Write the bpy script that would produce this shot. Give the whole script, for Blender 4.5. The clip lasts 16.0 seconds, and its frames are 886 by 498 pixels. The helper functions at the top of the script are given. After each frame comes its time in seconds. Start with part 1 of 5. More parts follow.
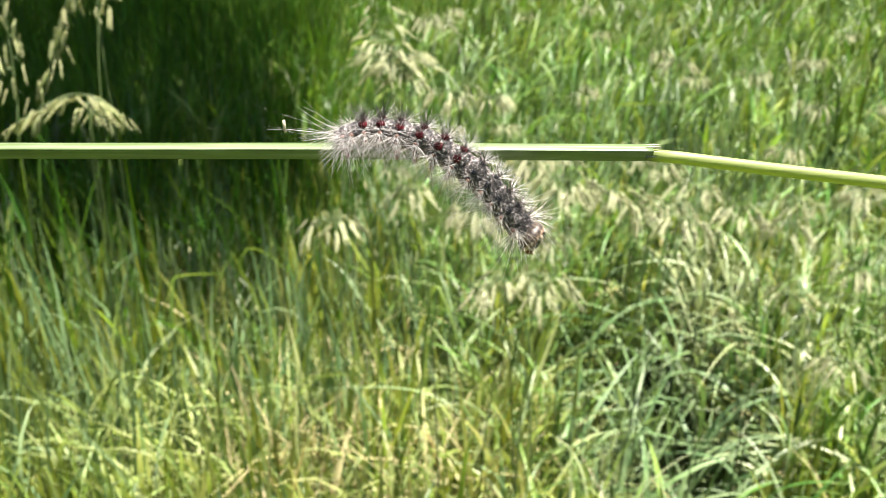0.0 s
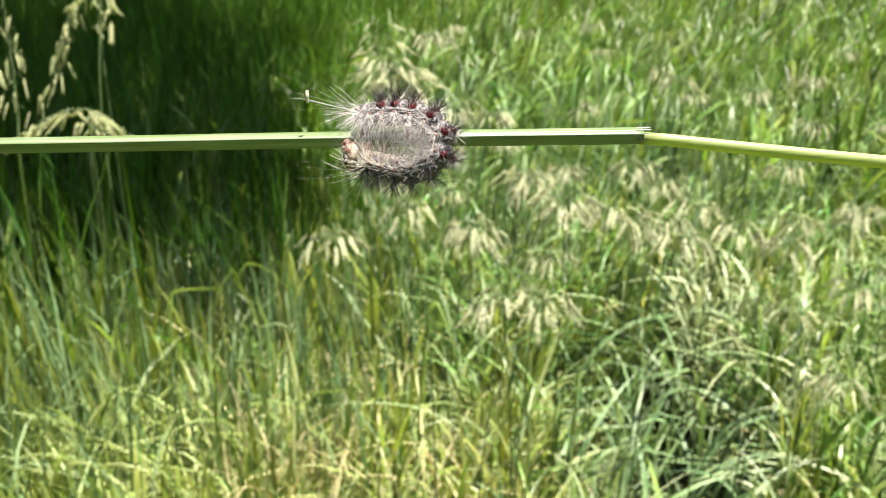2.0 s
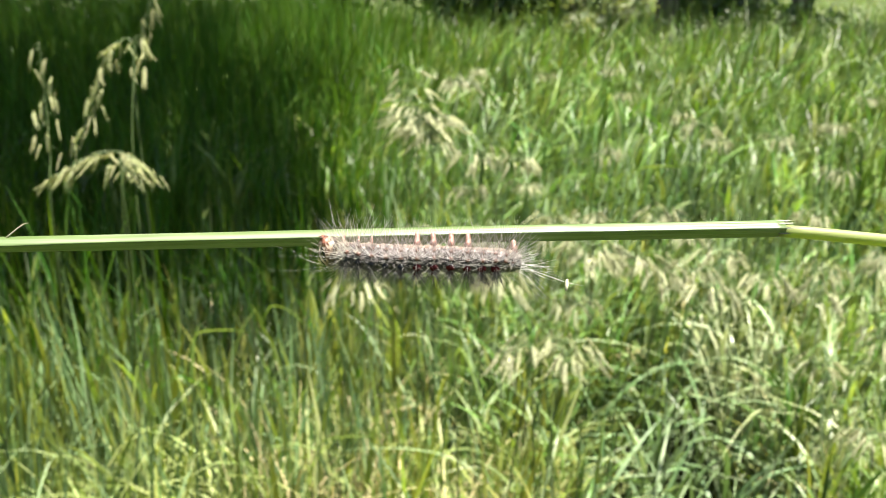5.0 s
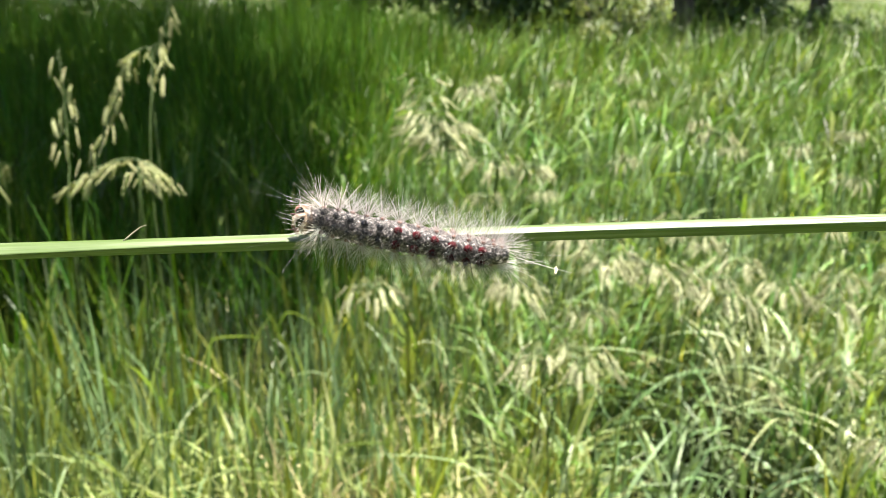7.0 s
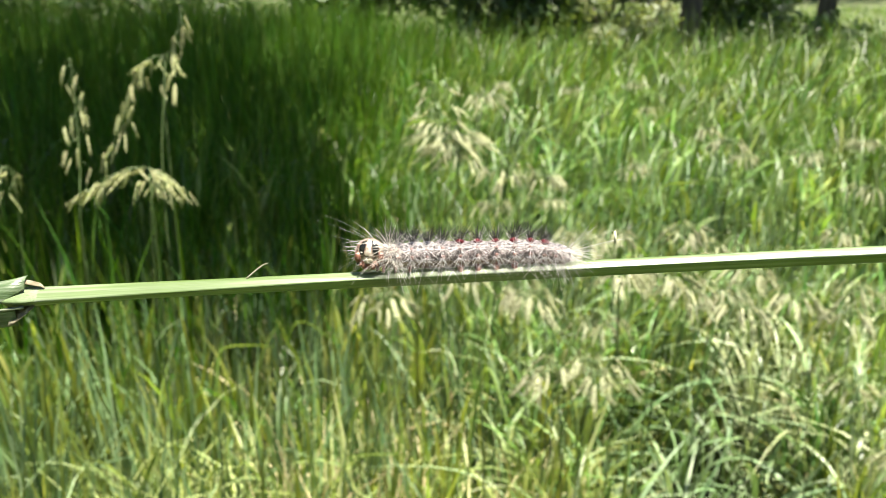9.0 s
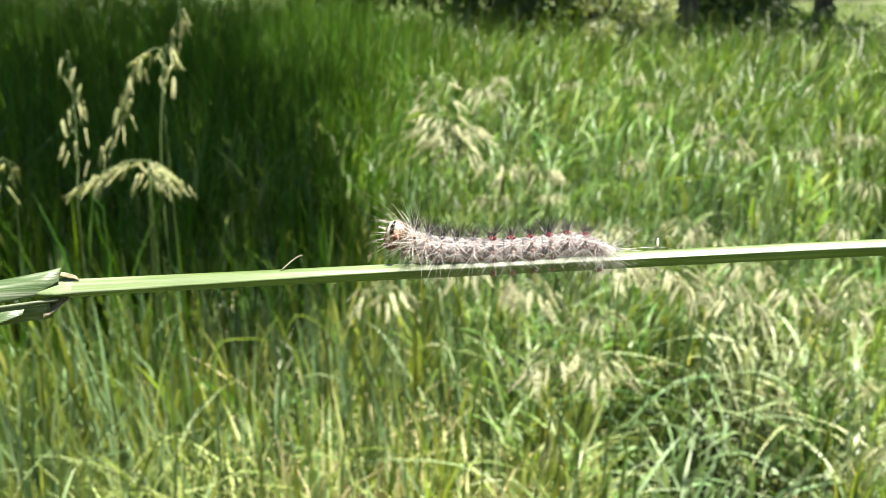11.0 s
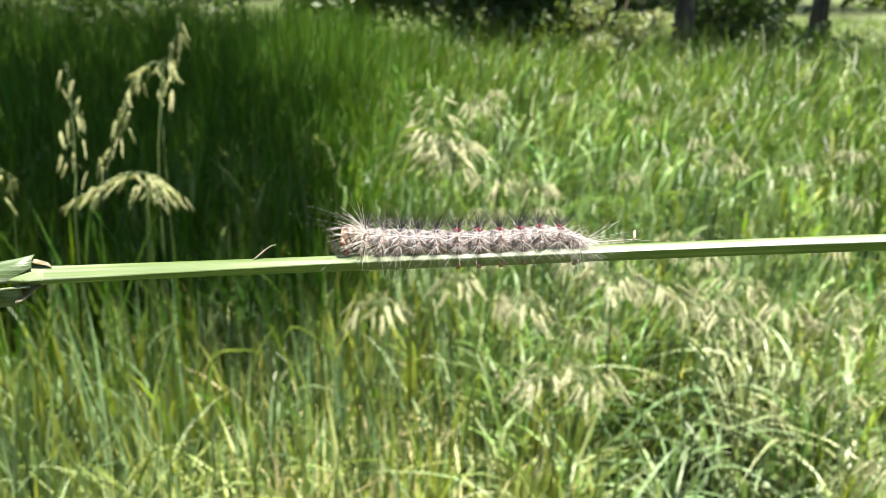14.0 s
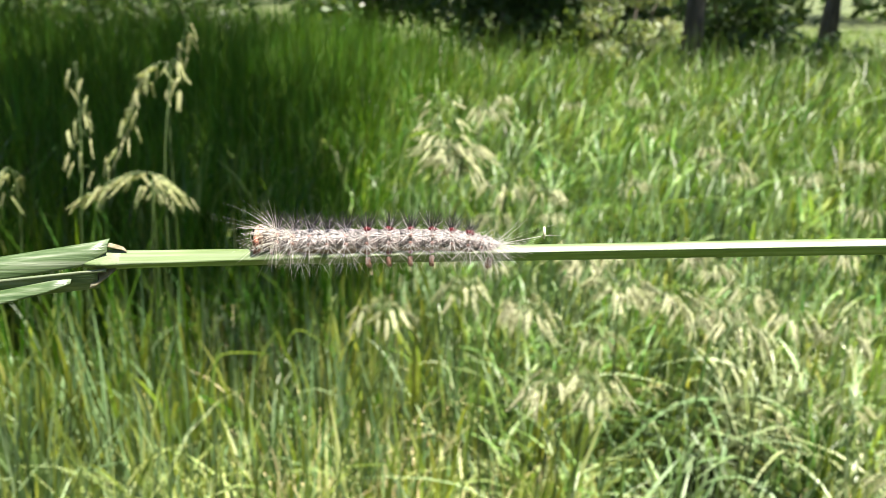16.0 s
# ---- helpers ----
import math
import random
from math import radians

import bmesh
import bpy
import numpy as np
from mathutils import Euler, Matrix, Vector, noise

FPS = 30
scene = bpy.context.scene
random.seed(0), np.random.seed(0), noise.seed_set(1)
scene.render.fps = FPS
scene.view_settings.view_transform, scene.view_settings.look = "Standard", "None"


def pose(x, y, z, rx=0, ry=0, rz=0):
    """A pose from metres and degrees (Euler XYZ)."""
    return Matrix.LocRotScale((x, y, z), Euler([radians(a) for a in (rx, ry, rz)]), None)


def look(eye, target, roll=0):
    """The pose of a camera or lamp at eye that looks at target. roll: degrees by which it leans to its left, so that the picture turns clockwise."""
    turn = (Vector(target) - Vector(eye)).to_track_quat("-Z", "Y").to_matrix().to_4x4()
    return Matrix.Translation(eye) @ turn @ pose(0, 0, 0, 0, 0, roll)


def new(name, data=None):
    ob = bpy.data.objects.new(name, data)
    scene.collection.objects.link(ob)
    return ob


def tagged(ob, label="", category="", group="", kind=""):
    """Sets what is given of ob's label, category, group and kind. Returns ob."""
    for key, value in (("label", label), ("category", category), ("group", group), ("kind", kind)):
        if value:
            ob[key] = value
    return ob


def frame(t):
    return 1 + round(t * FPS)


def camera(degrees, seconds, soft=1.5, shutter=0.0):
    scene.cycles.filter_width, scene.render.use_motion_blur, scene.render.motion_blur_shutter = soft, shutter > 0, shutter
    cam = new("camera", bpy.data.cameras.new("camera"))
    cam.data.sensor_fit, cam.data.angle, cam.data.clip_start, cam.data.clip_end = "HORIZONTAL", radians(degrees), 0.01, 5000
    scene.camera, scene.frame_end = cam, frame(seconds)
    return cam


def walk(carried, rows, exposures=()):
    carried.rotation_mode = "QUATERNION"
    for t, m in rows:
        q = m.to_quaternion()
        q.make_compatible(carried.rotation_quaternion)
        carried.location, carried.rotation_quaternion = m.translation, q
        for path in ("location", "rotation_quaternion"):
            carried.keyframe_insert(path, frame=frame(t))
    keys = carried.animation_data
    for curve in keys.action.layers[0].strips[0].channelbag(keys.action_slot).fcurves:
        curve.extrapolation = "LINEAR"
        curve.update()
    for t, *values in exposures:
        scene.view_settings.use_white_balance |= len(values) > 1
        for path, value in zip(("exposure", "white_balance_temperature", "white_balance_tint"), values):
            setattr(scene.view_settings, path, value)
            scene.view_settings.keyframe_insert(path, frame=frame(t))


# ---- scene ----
cam = camera(54.1, 16.0, soft=0.85)
# a small lens opening, focused on the stem: the meadow behind it goes a little soft
cam.data.dof.use_dof = True
cam.data.dof.focus_distance = 0.154
cam.data.dof.aperture_fstop = 40.0
PATH = [
    (0.0, pose(0.0153, -0.0047, 1.2344, 67.20, 0.18, -0.21)),
    (0.5, pose(0.0150, -0.0041, 1.2341, 67.42, 0.10, -0.36)),
    (1.0, pose(0.0133, -0.0047, 1.2369, 67.63, -0.19, -0.38)),
    (1.5, pose(0.0159, -0.0036, 1.2365, 67.97, -0.17, -0.24)),
    (2.0, pose(0.0165, -0.0037, 1.2354, 68.20, -0.08, -0.10)),
    (2.5, pose(0.0161, -0.0040, 1.2407, 68.29, 0.09, -0.02)),
    (3.0, pose(0.0123, 0.0009, 1.2393, 68.87, 0.08, 0.23)),
    (3.5, pose(0.0101, 0.0009, 1.2415, 69.62, -0.21, 0.57)),
    (4.0, pose(0.0069, -0.0002, 1.2448, 70.11, -0.23, 0.68)),
    (6.5, pose(0.0032, -0.0017, 1.2466, 71.02, -0.52, 2.08)),
    (7.0, pose(0.0038, -0.0031, 1.2475, 71.11, -0.25, 2.15)),
    (7.5, pose(0.0015, -0.0011, 1.2504, 71.13, -0.11, 2.24)),
    (8.0, pose(-0.0033, 0.0009, 1.2526, 71.29, -0.28, 2.46)),
    (8.5, pose(-0.0047, 0.0022, 1.2544, 71.40, -0.25, 2.48)),
    (9.0, pose(-0.0057, 0.0043, 1.2544, 71.34, -0.35, 2.55)),
    (11.5, pose(-0.0111, 0.0046, 1.2526, 70.99, -0.66, 2.33)),
    (12.0, pose(-0.0104, 0.0049, 1.2525, 71.13, -0.50, 2.30)),
    (12.5, pose(-0.0096, 0.0020, 1.2537, 71.18, -0.69, 2.32)),
    (13.0, pose(-0.0096, 0.0003, 1.2551, 71.23, -0.66, 2.16)),
    (13.5, pose(-0.0099, -0.0037, 1.2583, 71.43, -0.80, 2.15)),
    (14.0, pose(-0.0085, -0.0042, 1.2592, 71.74, -1.02, 2.20)),
    (14.5, pose(-0.0078, -0.0007, 1.2586, 71.96, -1.32, 2.14)),
    (15.0, pose(-0.0082, 0.0025, 1.2568, 72.04, -1.64, 2.31)),
    (15.5, pose(-0.0090, 0.0023, 1.2561, 72.06, -1.70, 2.53)),
    (16.0, pose(-0.0092, 0.0021, 1.2551, 72.12, -1.70, 2.82)),
]
walk(cam, PATH, exposures=[(0.0, 2.22), (16.0, 2.22)])

# ---- light ----
SUN_WAY = Vector((0.20, 0.03, 0.95)).normalized()          # towards the sun
SUN_ELEVATION = math.asin(SUN_WAY.z)
SUN_ROTATION = math.atan2(SUN_WAY.x, SUN_WAY.y)
world = bpy.data.worlds.new("sky")
world.use_nodes = True
scene.world = world
sky = world.node_tree.nodes.new("ShaderNodeTexSky")
sky.sky_type, sky.sun_disc = "NISHITA", False
sky.sun_elevation, sky.sun_rotation = SUN_ELEVATION, SUN_ROTATION
background = world.node_tree.nodes["Background"]
background.inputs["Strength"].default_value = 0.05
world.node_tree.links.new(sky.outputs["Color"], background.inputs["Color"])
sun = new("sun", bpy.data.lights.new("sun", "SUN"))
sun.data.energy, sun.data.angle, sun.data.color = 5.0, radians(0.53), (1.0, 0.94, 0.82)
sun.matrix_world = look(SUN_WAY * 30, (0, 0, 0))


# ---- materials ----
def material(name, colors, roughness=0.6, scale=60.0, stretch=(1, 1, 1), bump=0.0, bump_scale=None, random_by="", random_span=0.0,
             translucent=0.0, tint=None, specular=0.5, detail=5.0, coord="Object", hue_span=0.0, patch=0.0, patch_span=0.3):
    """Noise over a colour ramp, with bump and a random change from piece to piece; translucent: share of light let through."""
    m = bpy.data.materials.new(name)
    m.use_nodes = True
    nodes, links = m.node_tree.nodes, m.node_tree.links
    bsdf = nodes["Principled BSDF"]
    place = nodes.new("ShaderNodeTexCoord")
    mapping = nodes.new("ShaderNodeMapping")
    mapping.inputs["Scale"].default_value = stretch
    links.new(place.outputs[coord], mapping.inputs["Vector"])
    grain = nodes.new("ShaderNodeTexNoise")
    grain.inputs["Scale"].default_value, grain.inputs["Detail"].default_value = scale, detail
    links.new(mapping.outputs["Vector"], grain.inputs["Vector"])
    ramp = nodes.new("ShaderNodeValToRGB")
    ramp.color_ramp.elements[0].position, ramp.color_ramp.elements[-1].position = 0.32, 0.68
    while len(ramp.color_ramp.elements) < len(colors):
        ramp.color_ramp.elements.new(0.5)
    for i, (element, color) in enumerate(zip(ramp.color_ramp.elements, colors)):
        element.position = 0.32 + 0.36 * i / max(1, len(colors) - 1)
        element.color = (*color, 1)
    links.new(grain.outputs["Fac"], ramp.inputs["Fac"])
    color = ramp.outputs["Color"]
    if random_by:
        if random_by == "island":
            source = nodes.new("ShaderNodeNewGeometry").outputs["Random Per Island"]
        else:
            source = nodes.new("ShaderNodeObjectInfo").outputs["Random"]
        value = nodes.new("ShaderNodeMapRange")
        value.inputs["To Min"].default_value, value.inputs["To Max"].default_value = 1 - random_span, 1 + random_span
        links.new(source, value.inputs["Value"])
        shift = nodes.new("ShaderNodeHueSaturation")
        links.new(color, shift.inputs["Color"])
        links.new(value.outputs["Result"], shift.inputs["Value"])
        if hue_span:
            wrap = nodes.new("ShaderNodeMath")
            wrap.operation = "MULTIPLY"
            wrap.inputs[1].default_value = 7.31
            links.new(source, wrap.inputs[0])
            part_of = nodes.new("ShaderNodeMath")
            part_of.operation = "FRACT"
            links.new(wrap.outputs[0], part_of.inputs[0])
            turn = nodes.new("ShaderNodeMapRange")
            turn.inputs["To Min"].default_value, turn.inputs["To Max"].default_value = 0.5 - hue_span, 0.5 + hue_span
            links.new(part_of.outputs[0], turn.inputs["Value"])
            links.new(turn.outputs["Result"], shift.inputs["Hue"])
        color = shift.outputs["Color"]
    if patch:
        wide = nodes.new("ShaderNodeTexNoise")
        wide.inputs["Scale"].default_value, wide.inputs["Detail"].default_value = patch, 2.0
        links.new(place.outputs[coord], wide.inputs["Vector"])
        level = nodes.new("ShaderNodeMapRange")
        level.inputs["From Min"].default_value, level.inputs["From Max"].default_value = 0.3, 0.7
        level.inputs["To Min"].default_value, level.inputs["To Max"].default_value = 1 - patch_span, 1 + patch_span
        links.new(wide.outputs["Fac"], level.inputs["Value"])
        worn = nodes.new("ShaderNodeHueSaturation")
        links.new(level.outputs["Result"], worn.inputs["Value"])
        links.new(color, worn.inputs["Color"])
        color = worn.outputs["Color"]
    links.new(color, bsdf.inputs["Base Color"])
    bsdf.inputs["Roughness"].default_value = roughness
    bsdf.inputs["Specular IOR Level"].default_value = specular
    if bump:
        relief = nodes.new("ShaderNodeTexNoise")
        relief.inputs["Scale"].default_value = bump_scale or scale * 4
        links.new(mapping.outputs["Vector"], relief.inputs["Vector"])
        bumper = nodes.new("ShaderNodeBump")
        bumper.inputs["Strength"].default_value = bump
        bumper.inputs["Distance"].default_value = 1.0 / (bump_scale or scale * 4)
        links.new(relief.outputs["Fac"], bumper.inputs["Height"])
        links.new(bumper.outputs["Normal"], bsdf.inputs["Normal"])
    if translucent:
        thin = nodes.new("ShaderNodeBsdfTranslucent")
        if tint:
            mixed = nodes.new("ShaderNodeMix")
            mixed.data_type, mixed.blend_type = "RGBA", "MULTIPLY"
            mixed.inputs["Factor"].default_value = 1.0
            mixed.inputs["B"].default_value = (*tint, 1)
            links.new(color, mixed.inputs["A"])
            links.new(mixed.outputs["Result"], thin.inputs["Color"])
        else:
            links.new(color, thin.inputs["Color"])
        mix = nodes.new("ShaderNodeMixShader")
        mix.inputs["Fac"].default_value = translucent
        links.new(bsdf.outputs["BSDF"], mix.inputs[1])
        links.new(thin.outputs["BSDF"], mix.inputs[2])
        links.new(mix.outputs["Shader"], nodes["Material Output"].inputs["Surface"])
    return m


LEAF_TINT = (1.5, 1.45, 0.7)
M_GRASS = material("meadow_leaf", [(0.098, 0.143, 0.022), (0.178, 0.226, 0.046), (0.278, 0.302, 0.090)], 0.45, 9, (1, 1, 0.3), 0.1, 400, "island", 0.45, 0.44, (1.42, 1.42, 0.7), hue_span=0.025, patch=6, patch_span=0.3)
# deep green, taken darker still so the tall stand deepens the shade
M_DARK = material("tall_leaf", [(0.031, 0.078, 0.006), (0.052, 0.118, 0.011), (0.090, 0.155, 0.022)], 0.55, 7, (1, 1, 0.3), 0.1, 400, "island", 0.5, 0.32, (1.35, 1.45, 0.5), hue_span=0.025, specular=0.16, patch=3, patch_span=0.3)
M_BROAD = material("broad_leaf", [(0.050, 0.116, 0.016), (0.088, 0.157, 0.033), (0.155, 0.212, 0.074)], 0.42, 12, (1, 1, 0.3), 0.15, 500, "island", 0.5, 0.3, LEAF_TINT, specular=0.36, hue_span=0.025, patch=5, patch_span=0.3)
M_GLAUCOUS = material("glaucous_leaf", [(0.080, 0.145, 0.050), (0.13, 0.20, 0.088), (0.22, 0.285, 0.155)], 0.42, 10, (1, 1, 0.3), 0.12, 450, "island", 0.45, 0.28, (1.25, 1.3, 0.7), specular=0.4, hue_span=0.02, patch=5, patch_span=0.25)
M_STRAW = material("dry_leaf", [(0.34, 0.31, 0.14), (0.46, 0.41, 0.21), (0.28, 0.23, 0.11)], 0.6, 14, (1, 1, 0.3), 0.1, 300, "island", 0.3, 0.3, (1.2, 1.1, 0.8), hue_span=0.02)
M_PALE = material("pale_leaf", [(0.17, 0.24, 0.09), (0.26, 0.32, 0.155), (0.38, 0.41, 0.25)], 0.38, 12, (1, 1, 0.3), 0.1, 400, "island", 0.35, 0.3, (1.1, 1.15, 0.75), specular=0.6, hue_span=0.03)
M_OLIVE = material("olive_leaf", [(0.168, 0.225, 0.060), (0.255, 0.31, 0.105), (0.365, 0.395, 0.17)], 0.48, 9, (1, 1, 0.3), 0.1, 400, "island", 0.35, 0.42, (1.25, 1.32, 0.75), hue_span=0.02)
M_SPIKELET = material("ripe_spikelet", [(0.33, 0.345, 0.18), (0.43, 0.44, 0.255), (0.53, 0.525, 0.345)], 0.5, 180, (1, 1, 0.25), 0.3, 900, "object", 0.25, 0.38, (1.02, 1.05, 0.85), hue_span=0.015)
M_GREENSPIKE = material("unripe_spikelet", [(0.30, 0.34, 0.13), (0.42, 0.44, 0.21), (0.52, 0.52, 0.30)], 0.5, 180, (1, 1, 0.25), 0.3, 900, "object", 0.2, 0.4, (1.1, 1.15, 0.8), hue_span=0.012)
M_STALK = material("seed_stalk", [(0.06, 0.10, 0.028), (0.10, 0.14, 0.045)], 0.5, 30, (1, 1, 0.1), 0.1, 300, "object", 0.2)
M_GROUND = material("meadow_soil", [(0.026, 0.036, 0.010), (0.055, 0.075, 0.019), (0.095, 0.11, 0.03)], 0.95, 3.0, (1, 1, 1), 0.6, 40)
M_FAR = material("far_grass", [(0.037, 0.082, 0.008), (0.082, 0.141, 0.020), (0.148, 0.192, 0.042)], 0.48, 5, (1, 1, 1), 0.2, 60, "island", 0.55, 0.32, (1.38, 1.43, 0.62), hue_span=0.03, patch=2.2, patch_span=0.4)
M_BARK = material("bark", [(0.045, 0.036, 0.028), (0.11, 0.09, 0.072), (0.17, 0.145, 0.12)], 0.9, 14, (1, 1, 0.2), 0.9, 30)
M_CROWN = material("tree_leaf", [(0.03, 0.06, 0.016), (0.055, 0.10, 0.025), (0.085, 0.13, 0.035)], 0.45, 2, (1, 1, 1), 0, None, "island", 0.35, 0.35, LEAF_TINT, hue_span=0.02)
M_SHRUB = material("shrub_leaf", [(0.08, 0.12, 0.045), (0.14, 0.18, 0.085), (0.24, 0.26, 0.16)], 0.5, 3, (1, 1, 1), 0, None, "island", 0.4, 0.4, LEAF_TINT, hue_span=0.02)

M_SHEATH = material("leaf_sheath", [(0.064, 0.110, 0.014), (0.106, 0.150, 0.050), (0.18, 0.215, 0.132)], 0.44, 900, (0.03, 1, 1), 0.3, 1500, specular=1.0, translucent=0.18, tint=(1.3, 2.2, 0.1), patch=90, patch_span=0.12)
M_CULM = material("inner_culm", [(0.23, 0.275, 0.09), (0.29, 0.33, 0.13)], 0.5, 500, (0.06, 1, 1), 0.12, 1500, specular=0.5, translucent=0.35, tint=(1.8, 1.9, 1.0))
M_AURICLE = material("pale_auricle", [(0.085, 0.125, 0.045), (0.13, 0.165, 0.085), (0.22, 0.235, 0.17)], 0.5, 260, (0.5, 1, 1), 0.3, 1500, specular=0.5)
M_TORN = material("torn_fibre", [(0.16, 0.16, 0.11), (0.26, 0.26, 0.20)], 0.6, 900, (0.2, 1, 1), 0.3)
M_COLLAR = material("collar_membrane", [(0.2, 0.17, 0.10), (0.3, 0.265, 0.18), (0.4, 0.37, 0.28)], 0.55, 600, (1, 1, 1), 0.4, 1500, specular=0.3, translucent=0.45)
M_BLADE = material("leaf_blade", [(0.035, 0.07, 0.018), (0.075, 0.115, 0.045), (0.19, 0.22, 0.15)], 0.42, 1100, (0.02, 1, 1), 0.4, 1800, specular=0.8, translucent=0.2, tint=(1.5, 2.1, 0.25))
M_RIB = material("pale_midrib", [(0.10, 0.125, 0.07), (0.15, 0.165, 0.11)], 0.5, 900, (0.1, 1, 1), 0.3)
M_FIBRE = material("dry_fibre", [(0.34, 0.31, 0.21), (0.46, 0.43, 0.31)], 0.5, 800)

M_SKIN = material("caterpillar_skin", [(0.012, 0.010, 0.012), (0.034, 0.029, 0.031), (0.11, 0.092, 0.092), (0.40, 0.36, 0.35)], 0.5, 1900, (1, 1, 1), 0.8, 2600)
M_SIDE = material("caterpillar_side", [(0.034, 0.027, 0.028), (0.11, 0.088, 0.086), (0.26, 0.205, 0.195)], 0.5, 1500, (1, 1, 1), 0.7, 2600)
M_BELLY = material("caterpillar_belly", [(0.07, 0.043, 0.032), (0.16, 0.105, 0.075), (0.27, 0.195, 0.145)], 0.5, 1300, (1, 1, 1), 0.6, 2600)
M_RED = material("red_wart", [(0.026, 0.001, 0.003), (0.062, 0.003, 0.007), (0.10, 0.007, 0.012)], 0.6, 1800, (1, 1, 1), 0.7, 3500, specular=0.2)
M_BLUE = material("blue_black_wart", [(0.008, 0.008, 0.014), (0.02, 0.022, 0.038)], 0.35, 1800, (1, 1, 1), 0.6, 3500)
M_PINK = material("side_wart", [(0.14, 0.06, 0.048), (0.27, 0.145, 0.115)], 0.5, 1800, (1, 1, 1), 0.5, 3500)
M_BRISTLE = material("black_bristle", [(0.008, 0.008, 0.008), (0.02, 0.018, 0.016)], 0.35, 900)
M_HAIR = material("pale_hair", [(0.56, 0.535, 0.525), (0.68, 0.655, 0.65), (0.82, 0.80, 0.80)], 0.3, 300, (1, 1, 1), 0, None, "island", 0.25, 0.5, (1.0, 0.98, 0.98))
M_TAN_HAIR = material("front_hair", [(0.70, 0.66, 0.60), (0.85, 0.82, 0.77)], 0.3, 300, (1, 1, 1), 0, None, "island", 0.2, 0.4, (1.03, 1.0, 0.97))
M_HEAD = material("head_shell", [(0.035, 0.019, 0.013), (0.14, 0.082, 0.056), (0.34, 0.26, 0.19), (0.52, 0.43, 0.34)], 0.35, 1500, (1, 1, 1), 0.4, 3000)
M_FACE = material("face_shell", [(0.34, 0.22, 0.16), (0.56, 0.46, 0.38), (0.64, 0.55, 0.46)], 0.35, 1300, (1, 1, 1), 0.3, 3000)
M_NAPE = material("head_back", [(0.012, 0.009, 0.008), (0.05, 0.033, 0.026), (0.13, 0.095, 0.075)], 0.4, 1900, (1, 1, 1), 0.4, 3000)
M_STRIPE = material("head_stripe", [(0.006, 0.006, 0.006), (0.02, 0.017, 0.014)], 0.25, 1500)
M_MOUTH = material("mouthparts", [(0.05, 0.014, 0.008), (0.17, 0.058, 0.034), (0.32, 0.155, 0.105)], 0.4, 1300, (1, 1, 1), 0.4, 3000)
M_LEG = material("leg_skin", [(0.13, 0.055, 0.042), (0.25, 0.125, 0.098), (0.38, 0.22, 0.18)], 0.42, 1400, (1, 1, 1), 0.4, 3000)
M_DARK_HAIR = material("brown_hair", [(0.05, 0.035, 0.03), (0.13, 0.09, 0.075)], 0.4, 300, (1, 1, 1), 0, None, "island", 0.3)
M_FUZZ = material("belly_hair", [(0.20, 0.14, 0.10), (0.36, 0.28, 0.22)], 0.5, 300, (1, 1, 1), 0, None, "island", 0.3, 0.2)


# ---- building helpers ----
def mesh_of(name, verts, faces, mat, smooth=True):
    me = bpy.data.meshes.new(name)
    verts = np.asarray(verts, dtype=np.float32).reshape(-1, 3)
    if isinstance(faces, np.ndarray):
        size = faces.shape[1]
        me.vertices.add(len(verts))
        me.vertices.foreach_set("co", verts.ravel())
        me.loops.add(faces.size)
        me.loops.foreach_set("vertex_index", faces.ravel().astype(np.int32))
        me.polygons.add(len(faces))
        me.polygons.foreach_set("loop_start", np.arange(0, faces.size, size, dtype=np.int32))
        me.polygons.foreach_set("loop_total", np.full(len(faces), size, dtype=np.int32))
        me.update(calc_edges=True)
        me.validate()
    else:
        me.from_pydata([tuple(map(float, v)) for v in verts], [], faces)
        me.update()
    me.materials.append(mat)
    if smooth:
        me.polygons.foreach_set("use_smooth", np.ones(len(me.polygons), dtype=bool))
    return me


def part(name, me, parent, m=None, label=""):
    ob = new(name, me)
    ob.parent = parent
    if m is not None:
        ob.matrix_basis = m
    return tagged(ob, label)


def tube(points, radii, sides=8, squash=1.0, caps=True):
    """Verts and faces of a tapered tube along points."""
    verts, faces = [], []
    points = [Vector(p) for p in points]
    side = None
    for i, p in enumerate(points):
        way = (points[min(i + 1, len(points) - 1)] - points[max(i - 1, 0)]).normalized()
        if side is None:
            side = way.orthogonal().normalized()
        side = (side - way * side.dot(way)).normalized()
        up = way.cross(side)
        for k in range(sides):
            a = 2 * math.pi * k / sides
            verts.append(p + radii[i] * (side * math.cos(a) + up * math.sin(a) * squash))
    for i in range(len(points) - 1):
        for k in range(sides):
            a, b = i * sides + k, i * sides + (k + 1) % sides
            faces.append((a, b, b + sides, a + sides))
    if caps:
        faces.append(tuple(range(sides))[::-1])
        faces.append(tuple(range((len(points) - 1) * sides, len(points) * sides)))
    return verts, faces


def joined(pieces):
    verts, faces = [], []
    for v, f in pieces:
        n = len(verts)
        verts += list(v)
        faces += [tuple(i + n for i in face) for face in f]
    return verts, faces


